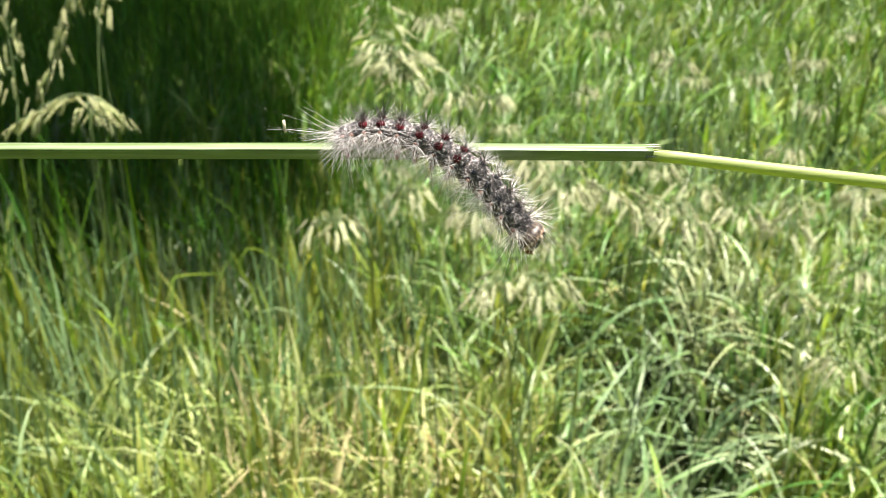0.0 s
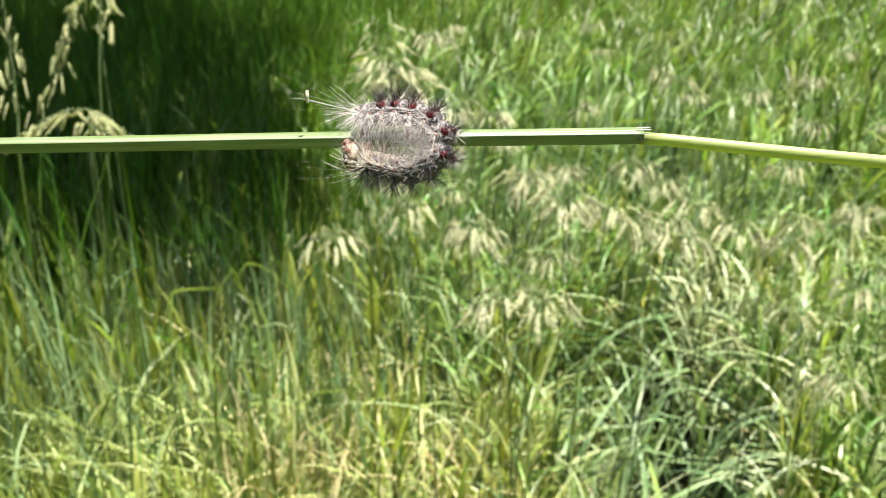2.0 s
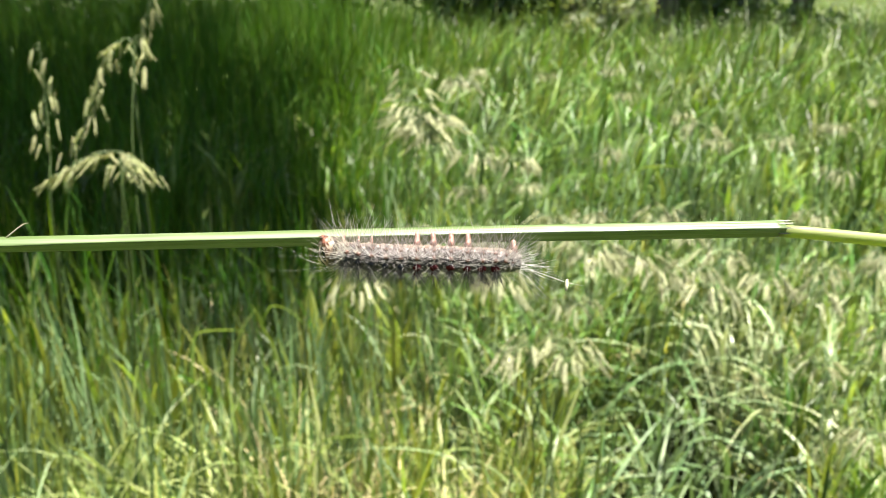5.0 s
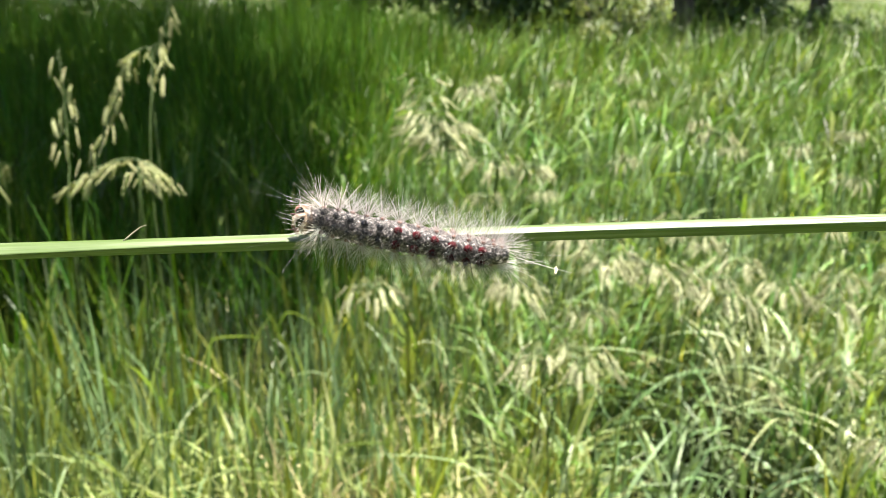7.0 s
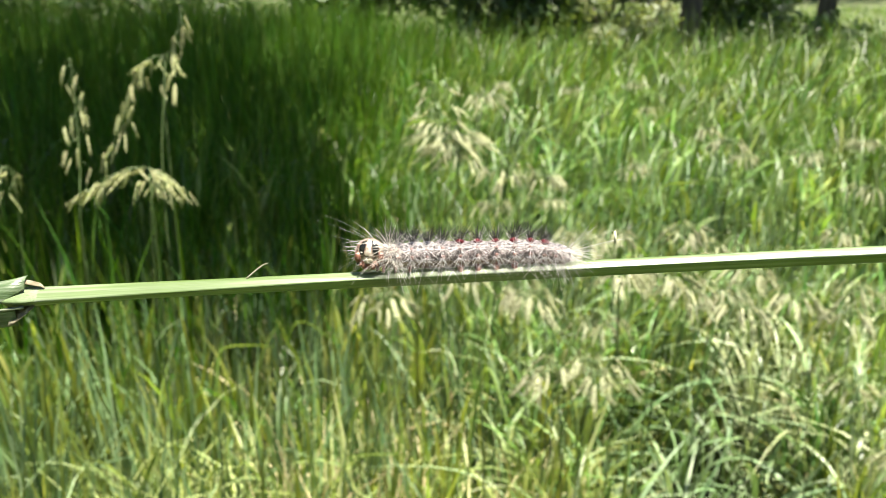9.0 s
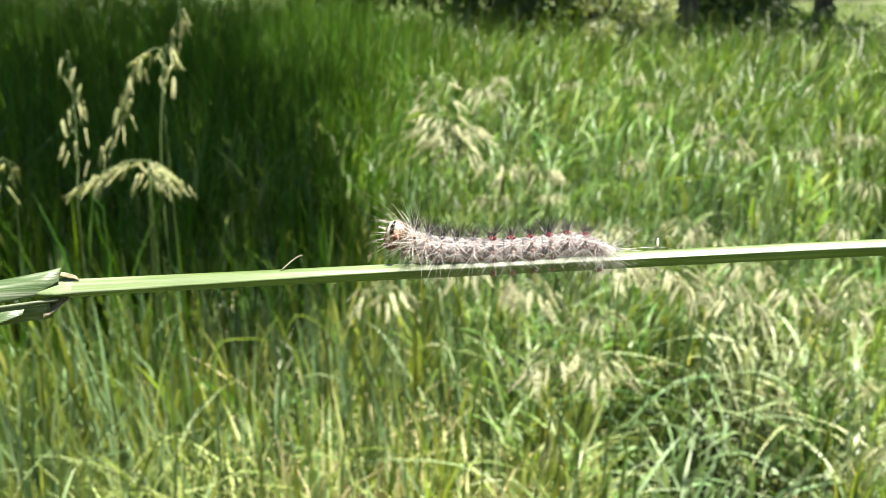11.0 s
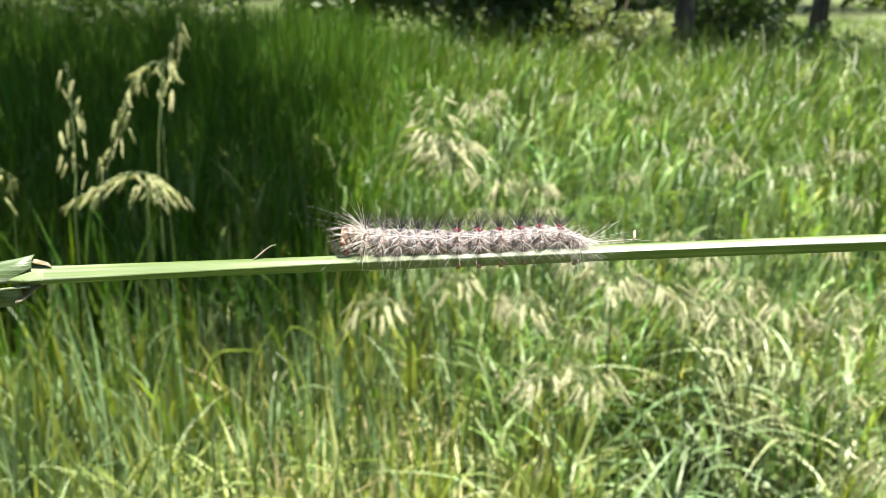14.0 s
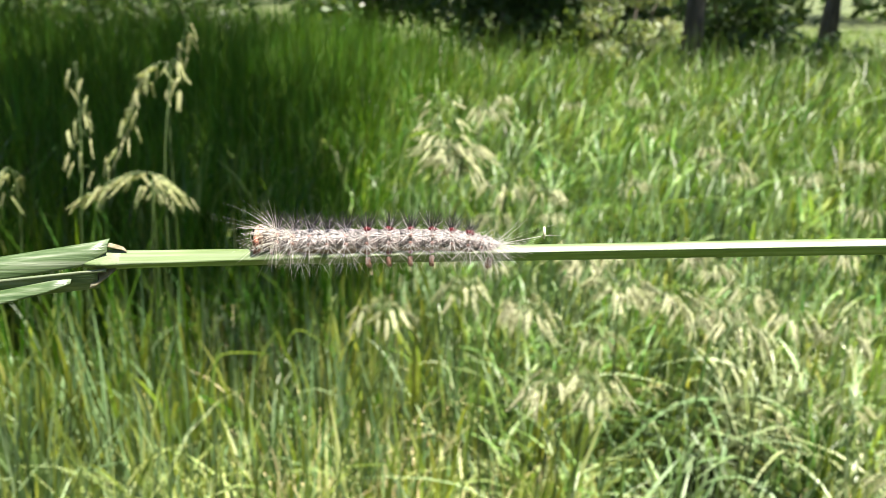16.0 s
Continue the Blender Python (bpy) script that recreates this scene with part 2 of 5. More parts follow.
def ball(radius, around=10, rings=7, rough=0.0, rnd=random):
    """A lumpy ellipsoid; radius is one length or three."""
    r = radius if isinstance(radius, tuple) else (radius,) * 3
    verts, faces = [(0, 0, r[2])], []
    for i in range(1, rings):
        a = math.pi * i / rings
        for k in range(around):
            b = 2 * math.pi * k / around
            s = 1 + rough * rnd.uniform(-1, 1)
            verts.append((r[0] * math.sin(a) * math.cos(b) * s, r[1] * math.sin(a) * math.sin(b) * s, r[2] * math.cos(a) * s))
    verts.append((0, 0, -r[2]))
    for k in range(around):
        faces.append((0, 1 + k, 1 + (k + 1) % around))
        last = len(verts) - 1
        base = 1 + (rings - 2) * around
        faces.append((last, base + (k + 1) % around, base + k))
        for i in range(rings - 2):
            a, b = 1 + i * around + k, 1 + i * around + (k + 1) % around
            faces.append((a, a + around, b + around, b))
    return verts, faces


# ---- the meadow ----
def grass(name, x, y, height, width, lean, droop, azimuth, mat, rows=6, fold=True, z0=0.0, seed=1):
    """One sheet of blades (arrays, one entry a blade): each a tapered, curved and folded leaf."""
    rng = np.random.default_rng(seed)
    n = len(x)
    s = np.linspace(0, 1, rows)[None, :]
    h, w = height[:, None], width[:, None]
    out = h * (lean[:, None] * s + droop[:, None] * s ** 2.6)
    rise = h * (s - 0.62 * np.clip(droop[:, None], 0, 2) * s ** 3.2)
    twist = azimuth[:, None] + rng.normal(0, 0.25, (n, 1)) * s
    cx = x[:, None] + out * np.cos(twist)
    cy = y[:, None] + out * np.sin(twist)
    cz = np.broadcast_to(z0, (n,))[:, None] + rise
    turn = azimuth[:, None] + math.pi / 2 + rng.normal(0, 0.5, (n, 1)) + rng.normal(0, 0.6, (n, 1)) * s
    profile = np.minimum(1.0, 0.55 + 1.2 * s) * np.clip(1.02 - s ** 2.4, 0.03, 1)
    half = 0.5 * w * profile
    sx, sy = np.cos(turn) * half, np.sin(turn) * half
    across = 3 if fold else 2
    v = np.empty((n, rows, across, 3), dtype=np.float32)
    for k, sign in enumerate((-1, 0, 1) if fold else (-1, 1)):
        v[:, :, k, 0] = cx + sign * sx
        v[:, :, k, 1] = cy + sign * sy
        v[:, :, k, 2] = cz
    if fold:
        v[:, :, 1, 2] -= 0.35 * half
    index = np.arange(n * rows * across).reshape(n, rows, across)
    quads = np.stack([index[:, :-1, :-1], index[:, :-1, 1:], index[:, 1:, 1:], index[:, 1:, :-1]], axis=-1).reshape(-1, 4)
    ob = new(name, mesh_of(name, v.reshape(-1, 3), quads, mat))
    return ob


def scatter(n, x0, x1, y0, y1, seed, clump=0.0, clumps=60, wedge=0.0):
    """Places in a stretch of the plan, drawn partly into tufts; wedge widens the stretch with y."""
    rng = np.random.default_rng(seed)
    y = rng.uniform(y0, y1, n)
    u = rng.uniform(0, 1, n)
    if clump:
        cu, cy = rng.uniform(0, 1, clumps), rng.uniform(y0, y1, clumps)
        pick = rng.integers(0, clumps, n)
        inside = rng.uniform(0, 1, n) < clump
        u = np.where(inside, cu[pick] + rng.normal(0, 0.012, n), u)
        y = np.where(inside, cy[pick] + rng.normal(0, 0.03, n), y)
    grow = 1 + wedge * (y - y0)
    mid = 0.5 * (x0 + x1)
    x = mid + ((x0 + (x1 - x0) * u) - mid) * grow
    return x, y, rng


def ground_sheet():
    n = 61
    edge = np.sign(np.linspace(-1, 1, n)) * (np.abs(np.linspace(-1, 1, n)) ** 3) * 400
    gx, gy = np.meshgrid(edge, edge + 4)
    gz = 0.02 * np.sin(gx * 1.3) * np.cos(gy * 0.9)
    v = np.stack([gx, gy, gz], axis=-1).reshape(-1, 3)
    i = np.arange(n * n).reshape(n, n)
    f = np.stack([i[:-1, :-1], i[:-1, 1:], i[1:, 1:], i[1:, :-1]], axis=-1).reshape(-1, 4)
    tagged(new("ground", mesh_of("ground", v, f, M_GROUND)), "dark earth and green undergrowth below the meadow grass", "ground", kind="structure")


ground_sheet()

def hollow(x, y):
    """True outside the bare dark hollow between the tufts."""
    return (((x - 0.38) / 0.20) ** 2 + ((y - 1.30) / 0.36) ** 2 > 1) & (((x - 0.46 - 0.28 * (y - 1.5)) / 0.17) ** 2 + ((y - 1.5) / 0.40) ** 2 > 1)


def tufted(x, y, rng, thin=0.75):
    """False for most blades in the gaps between tufts: the meadow on the sunny side is uneven, with dark openings."""
    wave = np.sin(19 * x + 2.3 * np.sin(13 * y)) + np.sin(17 * y + 2.1 * np.sin(11 * x + 1.0))
    gap = np.clip((-0.25 - wave) / 0.5, 0, 1) * np.where(x < 0, np.where((y > 1.05) & (y < 2.0), 0.95, 0.2), 1)
    return rng.uniform(0, 1, len(x)) > thin * gap


# fine grass, near: upright leaves from the foot and leaves set higher on the culms
x, y, rng = scatter(34000, -0.95, 0.95, 0.60, 2.7, 11, 0.5, 320, 0.75)
keep = hollow(x, y) & tufted(x, y, rng) & (rng.uniform(0, 1, len(x)) > np.where(y < 0.95, 0.7 * np.clip((x + 0.15) / 0.2, 0.3, 1), 0.0))
x, y = x[keep], y[keep]
n = len(x)
high = rng.uniform(0, 1, n) < np.where(x < 0, 0.42, 0.65)
ob = grass("meadow_grass", x, y, np.where(high, rng.uniform(0.10, 0.26, n), rng.uniform(0.28, 0.54, n)), rng.uniform(0.0055, 0.0122, n), rng.normal(0.10, 0.10, n),
           np.abs(rng.normal(0.12, 0.2, n)) * np.where(x < 0.02, 0.6, 1.15), rng.uniform(0, 2 * math.pi, n), M_GRASS, 6, True, np.where(high, rng.uniform(0.12, 0.40, n), 0.0), 12)
tagged(ob, "fine light green meadow grass growing in tufts", "grass", kind="stuff")

# bluish waxy leaves standing between the fine ones
x, y, rng = scatter(7200, -0.95, 0.9, 0.62, 2.6, 15, 0.5, 170, 0.7)
keep = hollow(x, y) & tufted(x, y, rng)
x, y = x[keep], y[keep]
n = len(x)
high = rng.uniform(0, 1, n) < 0.6
ob = grass("bluish_grass", x, y, np.where(high, rng.uniform(0.08, 0.20, n), rng.uniform(0.3, 0.56, n)), rng.uniform(0.005, 0.011, n), rng.normal(0.12, 0.16, n),
           np.abs(rng.normal(0.2, 0.3, n)), rng.uniform(0, 2 * math.pi, n), M_GLAUCOUS, 6, True, np.where(high, rng.uniform(0.15, 0.42, n), 0.0), 16)
tagged(ob, "pale bluish-green waxy grass leaves among the meadow", "grass", kind="stuff")

# upright bluish blades before the shade
x, y, rng = scatter(1700, -0.80, 0.08, 1.05, 2.2, 19, 0.55, 130, 0.5)
n = len(x)
ob = grass("bluish_grass", x, y, rng.uniform(0.42, 0.66, n), rng.uniform(0.007, 0.014, n), rng.normal(0.05, 0.09, n), np.abs(rng.normal(0.05, 0.10, n)),
           rng.uniform(0, 2 * math.pi, n), M_GLAUCOUS, 6, True, 0.0, 20)
tagged(ob, "upright bluish-green grass blades at the edge of the shade", "grass", kind="stuff")

# yellowish leaves in front of the tall blades
x, y, rng = scatter(1700, -0.52, 0.12, 0.94, 1.22, 27, 0.5, 110, 0.6)
n = len(x)
ob = grass("olive_grass", x, y, rng.uniform(0.12, 0.3, n), rng.uniform(0.004, 0.009, n), rng.normal(0.18, 0.18, n), np.abs(rng.normal(0.38, 0.35, n)),
           rng.uniform(0, 2 * math.pi, n), M_OLIVE, 6, True, rng.uniform(0.15, 0.36, n), 28)
tagged(ob, "light yellowish-green grass leaves ripening in the sun", "grass", kind="stuff")

# deeper green blades before the hollow
x, y, rng = scatter(1500, -0.10, 0.55, 0.58, 0.98, 33, 0.5, 60, 0.5)
n = len(x)
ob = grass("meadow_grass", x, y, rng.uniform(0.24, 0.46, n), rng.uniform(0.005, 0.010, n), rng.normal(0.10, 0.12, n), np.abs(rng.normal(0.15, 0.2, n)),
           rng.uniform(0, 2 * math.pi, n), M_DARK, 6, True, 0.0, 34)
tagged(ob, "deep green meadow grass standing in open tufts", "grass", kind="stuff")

# long bluish leaves that arch across the dark hollow
rng = np.random.default_rng(29)
n = 230
x, y = 0.42 + rng.uniform(-0.24, 0.24, n), 1.40 + rng.uniform(-0.36, 0.36, n)
ob = grass("arching_grass", x, y, rng.uniform(0.14, 0.27, n), rng.uniform(0.007, 0.013, n), rng.normal(0.3, 0.2, n), np.abs(rng.normal(0.35, 0.3, n)),
           rng.uniform(0, 2 * math.pi, n), M_GLAUCOUS, 8, True, rng.uniform(0.06, 0.32, n), 30)
tagged(ob, "long bluish-green leaves arching over a dark hollow", "grass", kind="stuff")

# pale whitish-green leaves, in a thick stand on one side
x, y, rng = scatter(2300, 0.62, 1.05, 0.9, 1.9, 23, 0.5, 60, 0.3)
n = len(x)
ob = grass("pale_grass", x, y, rng.uniform(0.10, 0.24, n), rng.uniform(0.005, 0.011, n), rng.normal(0.2, 0.2, n), np.abs(rng.normal(0.35, 0.35, n)),
           rng.uniform(0, 2 * math.pi, n), M_PALE, 7, True, rng.uniform(0.12, 0.42, n), 24)
tagged(ob, "pale whitish-green grass leaves in a thick stand", "grass", kind="stuff")
# thin curly leaves whose pale colour stands in for highlights on glossy broad leaves
x, y, rng = scatter(900, 0.05, 0.75, 0.85, 2.3, 25, 0.5, 140, 0.4)
keep = hollow(x, y) & tufted(x, y, rng)
x, y = x[keep], y[keep]
n = len(x)
ob = grass("pale_grass", x, y, rng.uniform(0.06, 0.15, n), rng.uniform(0.003, 0.007, n), rng.normal(0.3, 0.25, n), np.abs(rng.normal(0.6, 0.5, n)),
           rng.uniform(0, 2 * math.pi, n), M_PALE, 8, True, rng.uniform(0.25, 0.5, n), 26)
tagged(ob, "thin curling grass leaves, coloured pale for gloss highlights", "grass", kind="stuff")

# a taller bluish stand in the sun behind the nearer heads
x, y, rng = scatter(1700, -0.18, 1.0, 1.75, 3.4, 17, 0.7, 90, 0.3)
n = len(x)
ob = grass("bluish_grass", x, y, rng.uniform(0.5, 0.78, n), rng.uniform(0.008, 0.015, n), rng.normal(0.10, 0.1, n), np.abs(rng.normal(0.12, 0.15, n)),
           rng.normal(0.3, 1.2, n), M_GLAUCOUS, 6, True, 0.0, 18)
tagged(ob, "taller bluish-green grass standing in the sunlit meadow", "grass", kind="stuff")

# bluish broad leaves arching in the sun, on the side away from the shade
x, y, rng = scatter(14000, 0.10, 1.25, 0.85, 2.9, 21, 0.6, 130, 0.25)
keep = hollow(x, y) & tufted(x, y, rng)
x, y = x[keep], y[keep]
n = len(x)
ob = grass("broad_grass", x, y, rng.uniform(0.06, 0.16, n), rng.uniform(0.006, 0.0125, n), rng.normal(0.28, 0.2, n), np.abs(rng.normal(0.42, 0.35, n)),
           rng.normal(0.4, 1.8, n), M_BROAD, 8, True, rng.uniform(0.12, 0.48, n), 22)
tagged(ob, "broad bluish-green grass leaves arching over in the sun", "grass", kind="stuff")

# tall dark green grass, taller further back; its leaf colour is darkened to deepen the shade
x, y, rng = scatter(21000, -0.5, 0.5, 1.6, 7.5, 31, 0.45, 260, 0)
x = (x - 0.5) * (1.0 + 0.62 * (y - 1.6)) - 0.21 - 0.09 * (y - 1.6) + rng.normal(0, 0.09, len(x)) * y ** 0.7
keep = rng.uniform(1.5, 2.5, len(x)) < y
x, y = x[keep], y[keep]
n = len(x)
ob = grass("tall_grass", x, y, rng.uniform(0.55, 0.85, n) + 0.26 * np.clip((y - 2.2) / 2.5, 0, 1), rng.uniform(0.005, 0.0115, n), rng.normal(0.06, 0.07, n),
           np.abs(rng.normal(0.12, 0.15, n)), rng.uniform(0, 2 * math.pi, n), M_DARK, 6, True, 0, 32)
tagged(ob, "tall upright dark green grass, darkened further to deepen the shade", "grass", kind="stuff")

# bleached stems in the sunlit foreground
x, y, rng = scatter(700, -0.30, 0.14, 0.94, 1.22, 43, 0.4, 80, 0.5)
n = len(x)
ob = grass("dry_grass", x, y, rng.uniform(0.14, 0.3, n), rng.uniform(0.003, 0.006, n), rng.normal(0.15, 0.16, n), np.abs(rng.normal(0.28, 0.28, n)),
           rng.uniform(0, 2 * math.pi, n), M_STRAW, 5, False, rng.uniform(0.12, 0.36, n), 44)
tagged(ob, "bleached straw-coloured grass stems in the sun", "grass", kind="stuff")

# dry straw between
x, y, rng = scatter(3400, -0.35, 1.0, 0.75, 2.6, 41, 0.3, 110, 0.6)
keep = hollow(x, y)
x, y = x[keep], y[keep]
n = len(x)
ob = grass("dry_grass", x, y, rng.uniform(0.08, 0.2, n), rng.uniform(0.002, 0.0055, n), rng.normal(0.3, 0.25, n), np.abs(rng.normal(0.4, 0.3, n)),
           rng.uniform(0, 2 * math.pi, n), M_STRAW, 5, False, rng.uniform(0.05, 0.36, n), 42)
tagged(ob, "dry straw-coloured blades among the green grass", "grass", kind="stuff")

# the meadow further off, leaning a little with the wind
x, y, rng = scatter(36000, -1.9, 2.2, 2.4, 7.2, 51, 0.45, 330, 0.32)
n = len(x)
high = rng.uniform(0, 1, n) < 0.55
ob = grass("far_meadow", x, y, np.where(high, rng.uniform(0.15, 0.36, n), rng.uniform(0.42, 0.72, n)), rng.uniform(0.009, 0.021, n), rng.normal(0.25, 0.15, n), np.abs(rng.normal(0.35, 0.3, n)),
           rng.normal(0.2, 1.2, n), M_FAR, 5, False, np.where(high, rng.uniform(0.2, 0.45, n), 0.0), 52)
tagged(ob, "sunlit green meadow grass leaning with the wind", "grass", kind="stuff")

# pale leaves that arch over in the farther meadow
x, y, rng = scatter(1300, 0.0, 2.4, 2.2, 5.0, 53, 0.5, 150, 0.3)
n = len(x)
ob = grass("arching_grass", x, y, rng.uniform(0.16, 0.34, n), rng.uniform(0.009, 0.017, n), rng.normal(0.22, 0.22, n), np.abs(rng.normal(0.3, 0.35, n)),
           rng.normal(0.2, 1.6, n), M_BROAD, 8, True, rng.uniform(0.30, 0.54, n), 54)
tagged(ob, "pale bluish grass leaves arching over the sunlit meadow", "grass", kind="stuff")

# taller stems along the meadow's far edge
x, y, rng = scatter(3600, -1.0, 2.9, 5.2, 7.4, 55, 0.6, 90, 0.12)
n = len(x)
ob = grass("edge_grass", x, y, rng.uniform(0.55, 1.0, n), rng.uniform(0.010, 0.024, n), rng.normal(0.12, 0.12, n), np.abs(rng.normal(0.25, 0.2, n)),
           rng.normal(0.2, 1.2, n), M_FAR, 5, False, 0.0, 56)
tagged(ob, "taller green grass along the meadow's far edge", "grass", kind="stuff")

# the same meadow to both sides of the view and behind it
rng = np.random.default_rng(57)
x, y = rng.uniform(-7, 7, 60000), rng.uniform(-6, 7.2, 60000)
keep = np.where(y > 0.5, np.abs(x) > 0.95 * (1 + 0.75 * (y - 0.55)), (np.hypot(x, y) > 0.55) & (y < 0.5))
x, y = x[keep], y[keep]
n = len(x)
ob = grass("meadow_around", x, y, rng.uniform(0.25, 0.6, n), rng.uniform(0.009, 0.02, n), rng.normal(0.12, 0.12, n), np.abs(rng.normal(0.25, 0.25, n)),
           rng.uniform(0, 6.28, n), M_GRASS, 4, False, 0.0, 58)
tagged(ob, "green meadow grass all round the clearing", "grass", kind="stuff")

# mown grass under and beyond the trees
x, y, rng = scatter(30000, -6, 8, 7.0, 24, 61, 0.2, 300, 0.08)
n = len(x)
ob = grass("lawn_grass", x, y, rng.uniform(0.08, 0.2, n), rng.uniform(0.012, 0.03, n), rng.normal(0.3, 0.2, n), np.abs(rng.normal(0.3, 0.2, n)),
           rng.uniform(0, 6.28, n), M_FAR, 3, False, 0, 62)
tagged(ob, "short pale green grass under the trees", "grass", kind="stuff")


# ---- seed heads ----
def spikelet_mesh(seed, mat):
    """A flattened, slightly bowed spike that hangs down its own -z: pointed scales in two overlapping rows that spread a little."""
    rnd = random.Random(seed)
    pieces = []
    bow = rnd.uniform(-9.0, 9.0)
    for i in range(7):
        z = -0.0034 * i
        side = 1 if i % 2 else -1
        w = 0.0019 * (1 - 0.085 * i)
        lean = side * math.tan(radians(rnd.uniform(8, 17)))
        v, f = ball((w * 0.6, w * 0.75, 0.0052), 5, 4, 0.1, rnd)
        scale = []
        for p in v:
            q = p[2] - 0.0045
            taper = 1.0 if p[2] > 0 else 1 + 90 * p[2]
            h = q + z
            scale.append((p[0] * taper + side * 0.0007 - lean * q + bow * h * h, p[1] * taper, h))
        pieces.append((scale, f))
    size = len(pieces[0][0])
    pieces.append(tube([(bow * 0.00062, 0, -0.025), (bow * 0.00105 + 0.0006, 0, -0.0325)], [0.0003, 0.00008], 3))
    verts, faces = joined(pieces)
    # each scale grows out of the one before it
    for i in range(7):
        faces.append(((i + 1) * size - 1, (i + 1) * size, (i + 1) * size + 1))
    return mesh_of("spikelet", verts, faces, mat)


SPIKELETS = [spikelet_mesh(s, M_SPIKELET) for s in (1, 2, 3, 7, 8)]
GREEN_SPIKELETS = [spikelet_mesh(s, M_GREENSPIKE) for s in (4, 5, 6)]


def bezier(a, b, c, t):
    return a * (1 - t) ** 2 + b * 2 * t * (1 - t) + c * t * t


def seed_head(base, knee, tip, count, spread, size, label, seed, start=0.72, droop=0.6, along=0.0, kinds=None):
    """A grass stalk that bows from base past knee to tip, with spikelets hung on hair-thin branches along its end."""
    rnd = random.Random(seed)
    root = new("seed_head")
    root.location = base
    tagged(root, label, "seed head", "ripe seed heads in the meadow")
    o, k, e = Vector((0, 0, 0)), Vector(knee) - Vector(base), Vector(tip) - Vector(base)
    line = [bezier(o, k, e, i / 22) for i in range(23)]
    twigs = [tube(line, [0.0016 - 0.0012 * i / 22 for i in range(23)], 6)]
    for i in range(count):
        t = start + (1 - start) * (i + rnd.uniform(0.1, 0.9)) / count
        p = bezier(o, k, e, t)
        a = rnd.uniform(0, 2 * math.pi)
        reach = spread * rnd.uniform(0.35, 1.0) * (1.25 - t) / (1.25 - start)
        q = p + Vector((math.cos(a) * reach, math.sin(a) * reach, reach * rnd.uniform(-0.2, 0.5)))
        bend = (p + q) / 2 + Vector((0, 0, reach * 0.35))
        twigs.append(tube([bezier(p, bend, q, s / 4) for s in range(5)], [0.0005, 0.00045, 0.0004, 0.00035, 0.0003], 3))
        way = ((q - bend).normalized() * (1 - droop) + Vector((rnd.uniform(-0.3, 0.3), rnd.uniform(-0.3, 0.3), -1)) * droop).normalized()
        if along:
            ahead = (bezier(o, k, e, min(1.0, t + 0.03)) - p).normalized()
            way = (way * (1 - along) + ahead * along).normalized()
        s = size * rnd.uniform(0.75, 1.2)
        turn = (-way).to_track_quat("Z", "Y").to_matrix().to_4x4() @ pose(0, 0, 0, 0, 0, rnd.uniform(0, 360))
        part("spikelet", rnd.choice(kinds or SPIKELETS), root, Matrix.Translation(q) @ turn @ Matrix.Diagonal((s, s, s, 1)))
    part("stalk", mesh_of("stalk", *joined(twigs), M_STALK), root)
    return root


def shade_head(points, start, count, spread, size, label, seed):
    """A seed head on a stalk through the given points: slim spikelets that trail down along the stalk's bow."""
    rnd = random.Random(seed)
    root = new("seed_head")
    root.location = points[0]
    tagged(root, label, "seed head", "ripe seed heads in the meadow")
    line = [Vector(p) - Vector(points[0]) for p in points]

    def at(u):
        i = min(int(u), len(line) - 2)
        s = u - i
        p, q, r, t = line[max(i - 1, 0)], line[i], line[i + 1], line[min(i + 2, len(line) - 1)]
        return 0.5 * (2 * q + (r - p) * s + (2 * p - 5 * q + 4 * r - t) * s * s + (3 * q - p - 3 * r + t) * s ** 3)

    end = len(line) - 1
    twigs = [tube([at(end * i / 40) for i in range(41)], [0.0011 - 0.0007 * i / 40 for i in range(41)], 6)]
    for i in range(count):
        u = start + (end - start) * (i + rnd.uniform(0.1, 0.9)) / count
        p = at(u)
        ahead = (at(min(end, u + 0.1)) - at(max(0, u - 0.1))).normalized()
        if ahead.z > 0:
            ahead = Vector((-ahead.x, -ahead.y, -ahead.z))
        a = rnd.uniform(0, 2 * math.pi)
        reach = spread * rnd.uniform(0.3, 1.0)
        q = p + Vector((math.cos(a) * reach, math.sin(a) * reach, -0.25 * reach)) + ahead * reach * 0.6
        twigs.append(tube([p, (p + q) / 2 + Vector((0, 0, 0.2 * reach)), q], [0.0005, 0.0004, 0.0003], 3))
        way = (ahead * 0.62 + Vector((rnd.uniform(-0.45, 0.45), rnd.uniform(-0.45, 0.45), -0.5))).normalized()
        s = size * rnd.uniform(0.7, 1.15)
        turn = (-way).to_track_quat("Z", "Y").to_matrix().to_4x4() @ pose(0, 0, 0, 0, 0, rnd.uniform(0, 360))
        part("spikelet", rnd.choice(GREEN_SPIKELETS), root, Matrix.Translation(q) @ turn @ Matrix.Diagonal((s, s, s, 1)))
    part("stalk", mesh_of("stalk", *joined(twigs), M_STALK), root)
    return root


RIPE = "cream-coloured ripe seed head drooping on a thin grass stalk"
PALE = "pale green drooping seed head on a thin grass stalk in shade"
